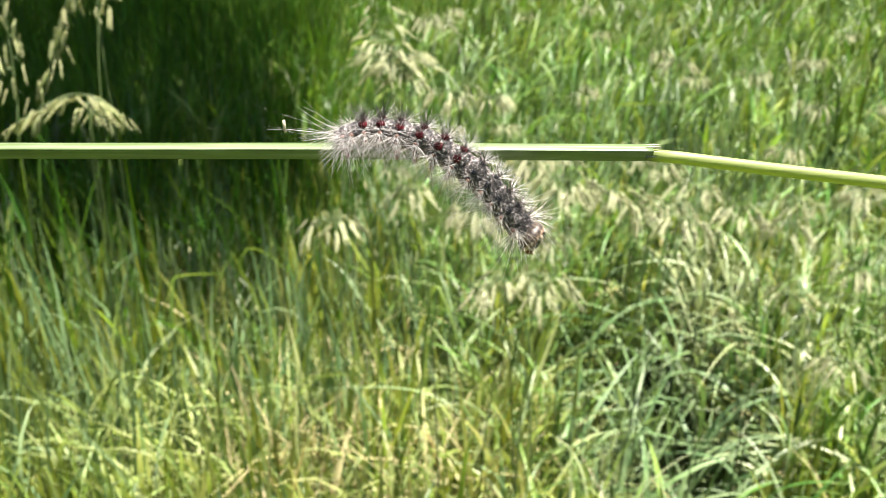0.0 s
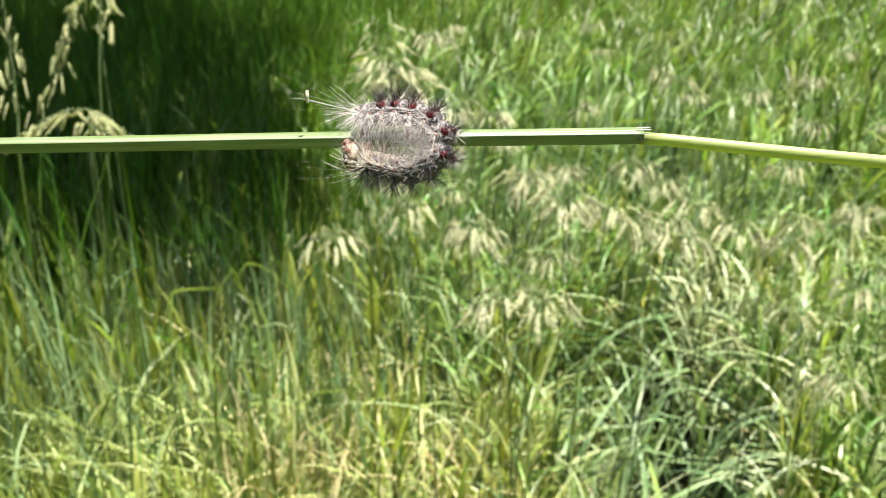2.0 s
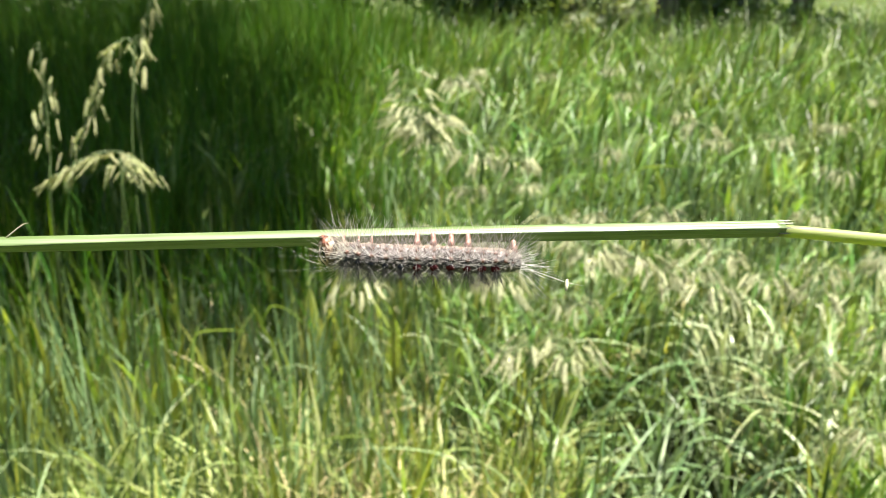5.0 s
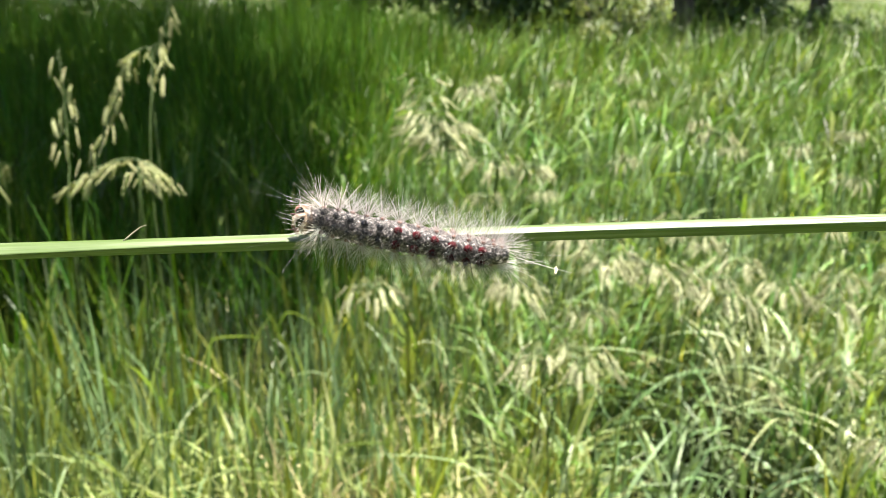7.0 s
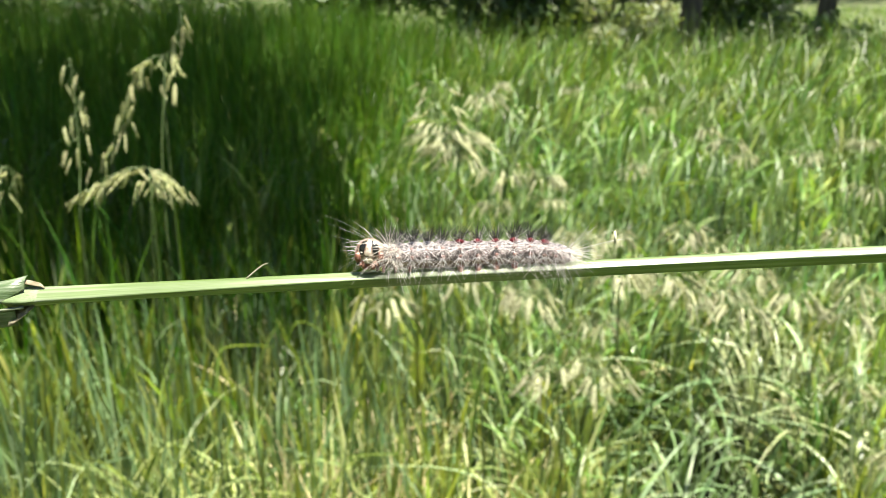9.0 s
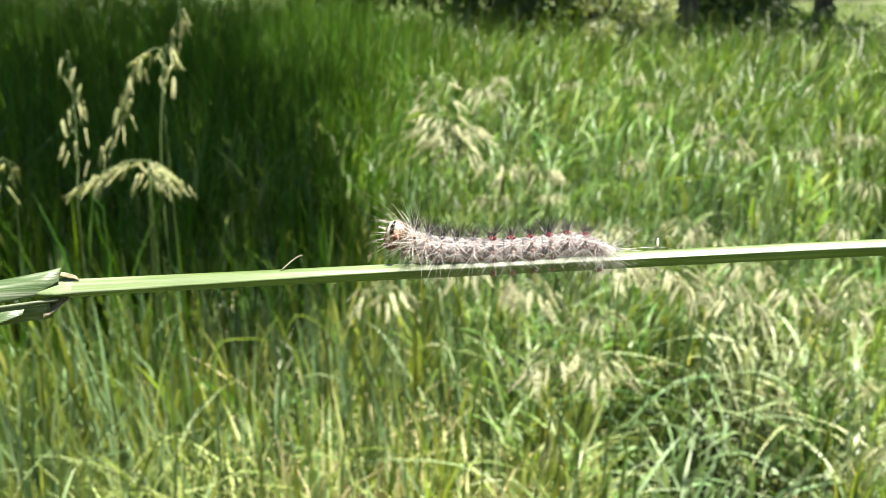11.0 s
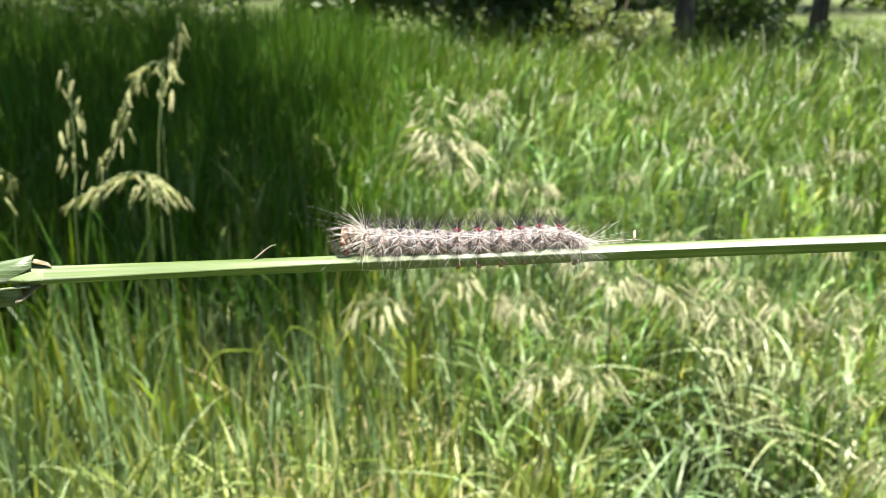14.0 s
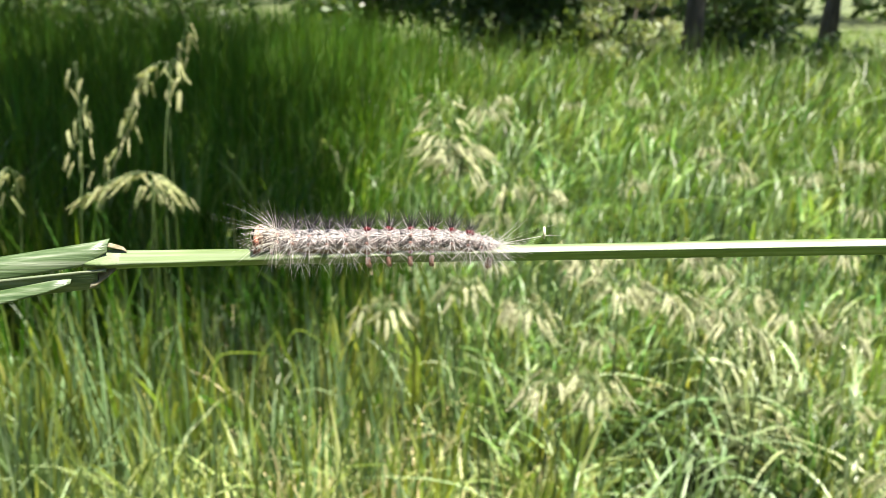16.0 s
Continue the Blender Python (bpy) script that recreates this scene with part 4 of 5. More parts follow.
def fan(base, axis, count, long, wide, deep, thick, seed, sag=(0, 0, 0), arc=0.05, foot=0.22, even=0.45):
    """Straight, tapered hairs that radiate from one wart: wide and deep are the half-angles along and across the body, in degrees."""
    rnd = random.Random(seed)
    axis = Vector(axis).normalized()
    along = (Vector((1, 0, 0)) - axis * axis.x).normalized()
    across = axis.cross(along)
    pieces = []
    for i in range(count):
        a = radians(wide) * (2 * (i + rnd.uniform(0.0, 1.0)) / count - 1)
        d = radians(deep) * max(-1.6, min(1.6, rnd.gauss(0, 0.6)))
        way = (axis + along * math.tan(a) + across * math.tan(d)).normalized()
        length = long * (even + (1.1 - even) * rnd.uniform(0, 1) ** 0.7)
        b = Vector(base) + Vector((rnd.uniform(-1, 1), rnd.uniform(-1, 1), rnd.uniform(-1, 1))) * foot
        bow = Vector((rnd.gauss(0, 1), rnd.gauss(0, 1), rnd.gauss(0, 1))) * arc + Vector(sag)
        r = thick * rnd.uniform(0.75, 1.25)
        line = [(b + way * (length * s) + bow * (length * s * s)) * MM for s in (0, 0.3, 0.6, 0.85, 1.0)]
        pieces.append(tube(line, [r * MM, r * MM, r * 0.8 * MM, r * 0.5 * MM, r * 0.15 * MM], 3, 1.0, False))
    return joined(pieces)


def on_body(radius, degrees, x=0.0, out=1.0):
    """A place on a piece's skin, so many degrees from the middle of the back, on the +y side."""
    a = radians(degrees)
    return Vector((x, radius * out * math.sin(a), radius * out * math.cos(a)))


def segment_mesh(radius, length, seed):
    rnd = random.Random(seed)
    rows, sides = 11, 28
    verts, faces = [], []
    for i in range(rows):
        u = i / (rows - 1) * 2 - 1
        r = radius * (1 - 0.15 * abs(u) ** 3 - 0.05 * max(0, math.cos(u * 9.5)) * (abs(u) < 0.95))
        if i in (0, rows - 1):
            r *= 0.55
        for k in range(sides):
            a = 2 * math.pi * k / sides
            f = 1 + 0.035 * math.sin(5 * a + seed) + 0.03 * rnd.uniform(-1, 1)
            z = math.cos(a)
            if z < -0.6:
                z = -0.6 + 0.55 * (z + 0.6)
            verts.append((u * length * 0.5 * MM, r * f * math.sin(a) * MM, r * f * z * MM))
    for i in range(rows - 1):
        for k in range(sides):
            a, b = i * sides + k, i * sides + (k + 1) % sides
            faces.append((a, a + sides, b + sides, b))
    faces.append(tuple(range(sides)))
    faces.append(tuple(range((rows - 1) * sides, rows * sides))[::-1])
    me = mesh_of("body_segment", verts, faces, M_SKIN)
    me.materials.append(M_BELLY)
    me.materials.append(M_SIDE)
    for poly in me.polygons:
        if poly.center.z < -0.42 * radius * MM:
            poly.material_index = 1
        elif poly.center.z < 0.3 * radius * MM:
            poly.material_index = 2
    return me


def proleg(parent, x, side, radius, long, thick, seed, name="proleg"):
    rnd = random.Random(seed)
    a = Vector((x, side * radius * 0.42, -radius * 0.55))
    bow = rnd.uniform(-0.15, 0.15)
    stops = ((0, 0, 1.15), (0.25, 0.4, 0.95), (0.27, 0.7, 0.72), (0.26, 0.86, 0.74), (0.24, 0.95, 0.66), (0.22, 1.0, 0.3))
    line = [(a + Vector((bow * down, side * out, -down * long))) * MM for out, down, wide in stops]
    me = mesh_of(name, *tube(line, [thick * wide * MM for out, down, wide in stops], 10), M_LEG)
    part(name, me, parent)


SEGMENTS = 13
RADII = [2.3, 2.5, 2.6, 2.65, 2.7, 2.7, 2.65, 2.6, 2.55, 2.5, 2.4, 2.15, 1.75]


def caterpillar():
    root = new("caterpillar")
    tagged(root, "hairy grey caterpillar with red and blue-black warts on a stem", "caterpillar")
    # head, drawn a little larger than the neck
    HM = 1.13 * MM
    head = part("head", mesh_of("head", *ball((1.75 * HM, 2.5 * HM, 2.35 * HM), 28, 18), M_HEAD), root, None, "cream head capsule with two black stripes")
    for side in (1, -1):
        # a raised black stripe, broad in the middle, that follows the shell
        verts, faces, nw = [], [], 7
        for i in range(10):
            u = i / 9
            e = radians(66 - 72 * u)
            for k in range(nw):
                v = k / (nw - 1) * 2 - 1
                w = radians(25 + 4 * math.sin(math.pi * u) + v * (3 + 14 * math.sin(math.pi * (0.12 + 0.8 * u))))
                lift = 0.97 if abs(v) == 1 or i in (0, 9) else 1.035
                verts.append(Vector((1.75 * math.cos(e) * math.cos(w), side * 2.5 * math.cos(e) * math.sin(w), 2.35 * math.sin(e))) * (lift * HM))
        for i in range(9):
            for k in range(nw - 1):
                q = i * nw + k
                faces.append((q, q + 1, q + nw + 1, q + nw) if side < 0 else (q, q + nw, q + nw + 1, q + 1))
        part("stripe", mesh_of("stripe", verts, faces, M_STRIPE), head, None, "black stripe")
        for i in range(4):
            p = Vector((1.1, side * (1.95 - 0.12 * (i % 2)), -0.75 - 0.28 * i))
            part("eye", mesh_of("eye", *ball(0.17 * HM, 8, 6), M_STRIPE), head, Matrix.Translation(p * HM))
        part("jaw", mesh_of("jaw", *ball((0.62 * HM, 0.55 * HM, 0.6 * HM), 10, 7, 0.06), M_MOUTH), head, Matrix.Translation(Vector((1.2, side * 0.6, -1.95)) * HM))
        cheek = [Vector((1.05, side * 1.75, 0.3 - 0.42 * k)) * HM for k in range(5)]
        part("cheek", mesh_of("cheek", *tube(cheek, [r * HM for r in (0.35, 0.62, 0.72, 0.66, 0.4)], 9, 0.8), M_MOUTH), head, None, "red-brown cheek")
        feeler = [Vector((1.15, side * 1.15, -1.45)) * HM, Vector((1.75, side * 1.3, -1.75)) * HM, Vector((2.1, side * 1.35, -1.7)) * HM]
        part("feeler", mesh_of("feeler", *tube(feeler, [0.2 * HM, 0.15 * HM, 0.06 * HM], 6), M_MOUTH), head)
        me = mesh_of("hair_tuft", *hairs((0.7, side * 1.7, 0.5), (0.7, side * 1.2, 0.3), 9, 3.2, 0.5, 0.018, 40 + side), M_TAN_HAIR)
        part("hair_tuft", me, head)
    verts, faces = [], []
    for i in range(9):
        e = radians(74 - 86 * i / 8)
        for k in range(7):
            w = radians((k / 3 - 1) * (9 + 7 * (i / 8) ** 2))
            lift = 0.975 if k in (0, 6) or i in (0, 8) else 1.025
            verts.append(Vector((1.75 * math.cos(e) * math.cos(w), 2.5 * math.cos(e) * math.sin(w), 2.35 * math.sin(e))) * (lift * HM))
    for i in range(8):
        for k in range(6):
            q = i * 7 + k
            faces.append((q, q + 7, q + 8, q + 1))
    part("face", mesh_of("face", verts, faces, M_FACE), head, None, "cream strip between the stripes")
    part("lower_face", mesh_of("lower_face", *ball((0.75 * HM, 1.65 * HM, 0.95 * HM), 16, 10, 0.03), M_MOUTH), head, Matrix.Translation(Vector((0.95, 0, -1.5)) * HM), "red-brown lower face")
    part("upper_lip", mesh_of("upper_lip", *ball((0.42 * HM, 0.8 * HM, 0.42 * HM), 12, 7, 0.04), M_COLLAR), head, Matrix.Translation(Vector((1.58, 0, -1.1)) * HM))
    nape = [(-0.08 * HM + p[0] * 1.0, p[1] * 1.02, p[2] * 1.03) for p in ball((1.65 * HM, 2.46 * HM, 2.32 * HM), 24, 14)[0]]
    part("nape", mesh_of("nape", nape, ball((1, 1, 1), 24, 14)[1], M_NAPE), head, None, "mottled brown back of the head")
    pieces = [head]
    for i in range(SEGMENTS):
        radius = RADII[i]
        length = 4.5 if i < 12 else 3.2
        seg = part("body_segment", segment_mesh(radius, length, 10 + i), root)
        pieces.append(seg)
        red = 5 <= i <= 10
        for side in (1, -1):
            if i < 11:
                c = on_body(radius, 27, 0, 0.9)
                c.y *= side
                size = (0.86 if red else 0.66) * (0.8 if i == 0 else 1)
                part("wart", mesh_of("wart", *ball((size * MM, size * MM, size * 0.85 * MM), 12, 9, 0.08, random.Random(i)), M_RED if red else M_BLUE), seg,
                     Matrix.Translation(c * MM), "dark red wart" if red else "blue-black wart")
                me = mesh_of("bristles", *fan(c + Vector((0, -side * 0.15, 0.3)), c + Vector((0, -side * 0.2, radius * 0.7)), 36, 3.8, 52, 38, 0.038, 100 + i * 2 + side, (0, 0, 0), 0.03, 0.6, 0.4), M_BRISTLE)
                part("bristles", me, seg, None, "stiff black bristles")
                me = mesh_of("back_hairs", *fan(c, c + Vector((0, side * 0.9, 0)), 4, 4.4, 50, 40, 0.017, 150 + i * 2 + side, (0, 0, 0.05), 0.05, 0.5), M_HAIR)
                part("back_hairs", me, seg)
            # warts on the flank, each with a fan of pale hair
            c = on_body(radius, 68, 0, 1.0)
            c.y *= side
            part("side_wart", mesh_of("side_wart", *ball((0.44 * MM, 0.36 * MM, 0.4 * MM), 9, 7, 0.1, random.Random(50 + i)), M_PINK), seg, Matrix.Translation(c * MM), "reddish side wart")
            forward = 1.0 if i == 0 else 0.55 if i == 1 else 0.22 if i == 2 else -1.1 if i == 12 else -0.5 if i == 11 else 0.0
            long = 6.0 if i in (0, 12) else 6.0 if i == 1 else 5.8 if i in (2, 11) else 5.4
            front = i in (0, 1)
            me = mesh_of("hair_tuft", *fan(c, (forward, side * 1.0, -0.12), 22 if i in (0, 12) else 36, long * 1.02, 62, 34, 0.021, 200 + i * 2 + side, (-0.04, 0, -0.16)), M_TAN_HAIR if front else M_HAIR)
            part("hair_tuft", me, seg)
            c = on_body(radius, 50, 0, 0.95)
            c.y *= side
            me = mesh_of("hair_tuft", *fan(c, (forward * 0.6, side * 1.0, 0.45), 12, 3.2, 66, 30, 0.019, 250 + i * 2 + side, (-0.04, 0, 0.0)), M_HAIR)
            part("hair_tuft", me, seg)
            c = on_body(radius, 100, 0, 0.98)
            c.y *= side
            part("side_wart", mesh_of("side_wart", *ball((0.42 * MM, 0.36 * MM, 0.4 * MM), 8, 6, 0.1, random.Random(80 + i)), M_PINK), seg, Matrix.Translation(c * MM), "reddish side wart")
            me = mesh_of("hair_tuft", *fan(c, (forward * 0.8, side * 1.0, -0.85), 21, long * 1.12, 52, 26, 0.021, 300 + i * 2 + side, (-0.03, 0, -0.08)), M_TAN_HAIR if i == 0 else M_HAIR)
            part("hair_tuft", me, seg)
            me = mesh_of("dark_hairs", *fan(c, (forward * 0.8, side * 1.0, -0.3), 9, long * 0.8, 60, 45, 0.02, 350 + i * 2 + side, (-0.1, 0, -0.1)), M_DARK_HAIR)
            part("dark_hairs", me, seg, None, "thin brown hairs")
            if i in (0, 12):
                way = (1.0, side * 0.6, 0.08) if i == 0 else (-1.2, side * 0.35, 0.12)
                me = mesh_of("long_hairs", *fan(on_body(radius, 55 * side, 0.2 if i == 0 else -0.8, 0.95), way, 32 if i == 0 else 12, 7.8 if i == 0 else 8.0, 54, 54, 0.024, 400 + i + side, (-0.05, 0, -0.3) if i == 0 else (0, 0, 0.02), 0.1), M_TAN_HAIR if i == 0 else M_HAIR)
                part("long_hairs", me, seg)
                # a few very long, thin wisps that catch the sun
                way = (1.0, side * 0.4, 0.4) if i == 0 else (-1.2, side * 0.25, 0.22)
                me = mesh_of("wisps", *fan(on_body(radius, 40 * side, 0.2 if i == 0 else -0.8, 0.95), way, 3, 13.5, 34, 34, 0.011, 440 + i + side, (0.1, 0, -0.1) if i == 0 else (0, 0, 0.05), 0.12), M_HAIR)
                part("wisps", me, seg, None, "very long thin pale hairs")
            if i < 3:
                proleg(seg, 0.8 if i == 0 else 0.4, side, radius, 1.8, 0.33, 500 + i, "leg")
            elif i in (5, 6, 7, 8):
                proleg(seg, 0.0, side, radius, 2.8, 0.64, 510 + i)
            elif i == 12:
                proleg(seg, -0.2, side, radius, 2.6, 0.66, 530)
        me = mesh_of("belly_fuzz", *hairs((0, 0, -radius * 0.62), (0, 0, -1), 70, 1.5, 1.3, 0.03, 700 + i, 0.15, foot=1.3), M_FUZZ)
        part("belly_fuzz", me, seg, None, "short brown belly hair")
        # a few pale hairs over the back
        me = mesh_of("back_hairs", *hairs((0, 0, radius * 0.9), (0, 0, 1), 20, 1.3, 1.6, 0.016, 600 + i, 0.25, foot=1.7), M_HAIR)
        part("back_hairs", me, seg)
    # a bit of husk caught in the tail's hair
    husk = [Vector((-9.5, -0.6, 3.4)) * MM, Vector((-9.4, -0.6, 4.5)) * MM, Vector((-9.2, -0.6, 5.6)) * MM]
    part("husk", mesh_of("husk", *tube(husk, [0.26 * MM, 0.36 * MM, 0.28 * MM], 6, 0.6), M_FIBRE), pieces[-1], None, "cream husk caught in the hair")
    strand = [Vector((-0.8, -0.4, 0.9)) * MM, Vector((-5, -0.5, 2.4)) * MM, Vector((-9.4, -0.6, 4.0)) * MM, Vector((-12.5, -0.6, 4.6)) * MM]
    part("long_hairs", mesh_of("long_hairs", *tube(strand, [0.045 * MM, 0.045 * MM, 0.04 * MM, 0.015 * MM], 4), M_HAIR), pieces[-1])
    return root, pieces


# ---- how the caterpillar lies on the stem at each time, head to tail: mm on the stem, then the way its back points ----
STANCES = []


def stance(t, face, *points):
    STANCES.append((t, Vector(face).normalized(), points))


stance(0.0, (0.75, 0.10, -0.60),
       (117.6, -5.0, -15.2, 0.50, -0.86, 0.10), (114.5, -4.5, -12.1, 0.40, -0.90, 0.20), (111.2, -4.0, -7.7, 0.30, -0.90, 0.30), (108.0, -4.0, -4.6, 0.30, -0.89, 0.35), (104.4, -4.0, -1.9, 0.20, -0.84, 0.50), (100.2, -3.6, 0.7, 0.10, -0.80, 0.60), (95.7, -3.0, 2.4, -0.00, -0.60, 0.80), (90.2, -2.5, 3.2, -0.00, -0.54, 0.84), (84.8, -2.2, 2.3, -0.20, -0.50, 0.84))
stance(0.5, (-0.50, -0.50, -0.75),
       (103.1, -5.5, -15.9, 0.20, -0.96, 0.20), (105.4, -5.0, -13.4, 0.20, -0.98, 0.00), (106.6, -4.5, -9.3, 0.15, -0.99, 0.05), (106.7, -4.2, -4.8, 0.10, -0.99, 0.10), (105.3, -4.0, -1.2, 0.15, -0.94, 0.30), (101.9, -3.8, 1.2, 0.10, -0.86, 0.50), (97.1, -3.0, 2.9, -0.00, -0.60, 0.80), (91.1, -2.5, 4.1, -0.00, -0.54, 0.84), (85.3, -2.2, 3.3, -0.20, -0.50, 0.84))
stance(1.0, (-0.05, -1.00, -0.10),
       (98.1, -6.5, -12.7, 0.10, -0.31, 0.94), (101.2, -5.5, -11.1, 0.41, -0.76, 0.51), (103.2, -4.6, -9.0, 0.30, -0.93, 0.20), (104.0, -4.2, -5.8, 0.15, -0.98, 0.10), (103.7, -4.0, -2.7, 0.20, -0.93, 0.30), (101.4, -3.6, 0.2, 0.10, -0.83, 0.55), (97.5, -3.0, 2.0, 0.00, -0.60, 0.80), (92.1, -2.5, 3.4, 0.00, -0.54, 0.84), (86.6, -2.2, 2.6, -0.20, -0.50, 0.84))
stance(1.1, (-0.15, -0.75, -0.65),
       (103.7, -5.5, -16.9, 0.10, -0.90, 0.40), (104.2, -5.0, -12.7, 0.10, -0.98, 0.15), (104.7, -4.6, -8.2, 0.10, -0.99, 0.05), (104.7, -4.3, -4.4, 0.10, -0.99, 0.05), (104.2, -4.0, -1.2, 0.15, -0.94, 0.30), (101.9, -3.6, 1.6, 0.10, -0.83, 0.55), (98.1, -3.0, 3.3, 0.00, -0.60, 0.80), (93.4, -2.5, 4.1, 0.00, -0.54, 0.84), (87.9, -2.2, 2.3, -0.20, -0.50, 0.84))
stance(1.2, (0.00, -0.35, -0.94),
       (106.3, -5.5, -22.3, 0.10, -0.90, 0.40), (106.3, -5.0, -18.6, 0.10, -0.98, 0.15), (106.0, -4.6, -14.4, 0.10, -0.99, 0.05), (105.3, -4.3, -9.8, 0.10, -0.99, 0.05), (104.9, -4.2, -5.2, 0.10, -0.98, 0.10), (104.2, -4.0, -1.5, 0.15, -0.94, 0.30), (102.5, -3.6, 1.3, 0.10, -0.83, 0.55), (98.9, -3.0, 3.3, 0.00, -0.60, 0.80), (93.2, -2.5, 4.7, 0.00, -0.54, 0.84), (88.4, -2.2, 3.0, -0.20, -0.50, 0.84))
stance(1.3, (-0.10, 0.15, -0.98),
       (105.6, -5.5, -21.0, 0.10, -0.90, 0.40), (105.9, -5.0, -17.4, 0.10, -0.98, 0.15), (105.8, -4.6, -12.8, 0.10, -0.99, 0.05), (105.8, -4.3, -8.7, 0.10, -0.99, 0.05), (105.6, -4.2, -4.5, 0.10, -0.98, 0.10), (105.1, -4.0, -0.9, 0.15, -0.94, 0.30), (102.3, -3.6, 1.5, 0.10, -0.83, 0.55), (97.7, -3.0, 3.0, 0.00, -0.60, 0.80), (93.0, -2.5, 3.6, 0.00, -0.54, 0.84), (88.3, -2.2, 1.7, -0.20, -0.50, 0.84))
stance(1.4, (-0.75, 0.10, -0.60),
       (100.6, -5.5, -17.5, 0.10, -0.85, -0.50), (103.5, -5.0, -14.8, 0.30, -0.90, -0.30), (104.9, -4.6, -11.1, 0.10, -0.99, 0.05), (105.8, -4.3, -7.0, 0.10, -0.99, 0.05), (105.8, -4.2, -3.3, 0.10, -0.98, 0.10), (104.9, -4.0, 0.5, 0.15, -0.94, 0.30), (102.1, -3.6, 2.8, 0.10, -0.83, 0.55), (97.4, -3.0, 4.7, 0.00, -0.60, 0.80), (92.7, -2.5, 5.3, 0.00, -0.54, 0.84), (87.6, -2.2, 3.5, -0.20, -0.50, 0.84))
stance(1.5, (-0.90, -0.20, -0.35),
       (97.7, -4.5, -13.9, 0.10, -0.82, -0.56), (100.9, -4.5, -12.8, 0.30, -0.86, -0.41), (103.9, -4.3, -10.3, 0.40, -0.91, -0.10), (105.0, -4.2, -6.8, 0.20, -0.97, 0.10), (104.9, -4.0, -3.2, 0.20, -0.95, 0.25), (103.0, -3.6, 0.1, 0.15, -0.85, 0.50), (98.5, -3.0, 2.0, 0.00, -0.60, 0.80), (93.1, -2.5, 3.2, 0.00, -0.54, 0.84), (87.3, -2.2, 2.5, -0.20, -0.50, 0.84))
stance(2.0, (-0.95, -0.20, 0.12),
       (88.2, -3.5, -3.4, -0.12, -0.20, -0.97), (91.9, -3.5, -4.5, -0.02, -0.21, -0.98), (96.4, -3.6, -5.6, 0.09, -0.25, -0.96), (100.2, -3.8, -5.4, 0.48, -0.64, -0.60), (103.0, -4.0, -3.4, 0.79, -0.60, -0.11), (103.3, -4.0, -0.1, 0.73, -0.63, 0.28), (101.0, -3.6, 2.7, 0.31, -0.60, 0.74), (96.8, -3.0, 4.1, 0.01, -0.46, 0.89), (90.1, -2.3, 3.9, -0.08, -0.40, 0.91))
stance(2.5, (-0.95, -0.20, 0.07),
       (85.4, -3.2, -4.3, -0.12, -0.20, -0.97), (89.0, -3.0, -4.4, -0.02, -0.21, -0.98), (93.5, -3.2, -6.0, -0.02, -0.21, -0.98), (98.3, -3.5, -6.9, 0.19, -0.20, -0.96), (102.2, -3.8, -5.0, 0.73, -0.59, -0.36), (103.6, -4.0, -2.0, 0.84, -0.54, 0.08), (102.3, -3.8, 1.3, 0.60, -0.59, 0.53), (99.4, -3.4, 3.5, 0.12, -0.50, 0.86), (94.2, -2.6, 3.7, -0.19, -0.41, 0.89))
stance(2.7, (-0.95, -0.15, 0.10),
       (82.8, -2.8, -3.6, -0.13, 0.10, -0.98), (86.8, -2.6, -5.6, -0.02, 0.10, -0.99), (91.3, -2.5, -7.8, -0.02, 0.05, -1.00), (95.8, -2.7, -9.6, 0.10, -0.20, -0.97), (99.4, -3.2, -9.0, 0.55, -0.49, -0.66), (100.6, -3.6, -5.9, 0.86, -0.50, -0.12), (99.5, -3.6, -2.2, 0.75, -0.60, 0.25), (97.8, -3.2, 1.0, 0.30, -0.65, 0.70))
stance(3.0, (-0.95, -0.15, -0.08),
       (80.0, -2.5, -4.8, -0.13, 0.00, -0.99), (83.4, -2.2, -3.9, -0.02, 0.00, -1.00), (87.6, -2.0, -4.6, -0.02, 0.00, -1.00), (92.4, -2.2, -5.9, -0.02, 0.00, -1.00), (96.3, -2.8, -7.0, 0.18, -0.40, -0.90), (99.2, -3.3, -6.3, 0.63, -0.49, -0.60), (100.7, -3.6, -4.0, 0.86, -0.50, -0.12), (100.0, -3.6, -1.6, 0.61, -0.65, 0.44), (97.7, -3.2, 0.4, 0.11, -0.65, 0.75))
stance(3.3, (-0.95, -0.10, 0.10),
       (75.6, -1.6, -3.5, -0.10, 0.12, -0.99), (79.4, -1.5, -4.7, -0.02, 0.12, -0.99), (84.9, -1.5, -4.8, -0.02, 0.12, -0.99), (90.3, -1.6, -4.9, -0.02, 0.10, -0.99), (94.8, -1.9, -5.3, 0.10, 0.00, -0.99), (97.8, -2.2, -5.4, 0.40, -0.20, -0.88), (99.8, -2.5, -3.9, 0.85, -0.40, -0.30), (99.6, -2.6, -1.9, 0.90, -0.40, 0.20))
stance(3.5, (-0.95, -0.10, 0.22),
       (74.1, -1.0, -1.9, -0.02, 0.16, -0.98), (77.9, -1.0, -3.0, -0.02, 0.16, -0.98), (83.3, -1.0, -3.7, -0.02, 0.16, -0.98), (88.8, -1.0, -4.3, -0.02, 0.16, -0.98), (94.2, -1.2, -5.2, -0.02, 0.16, -0.98), (98.5, -1.5, -6.1, 0.19, 0.08, -0.97), (101.2, -1.8, -6.1, 0.49, -0.15, -0.86), (102.8, -1.8, -4.9, 0.83, -0.11, -0.54))
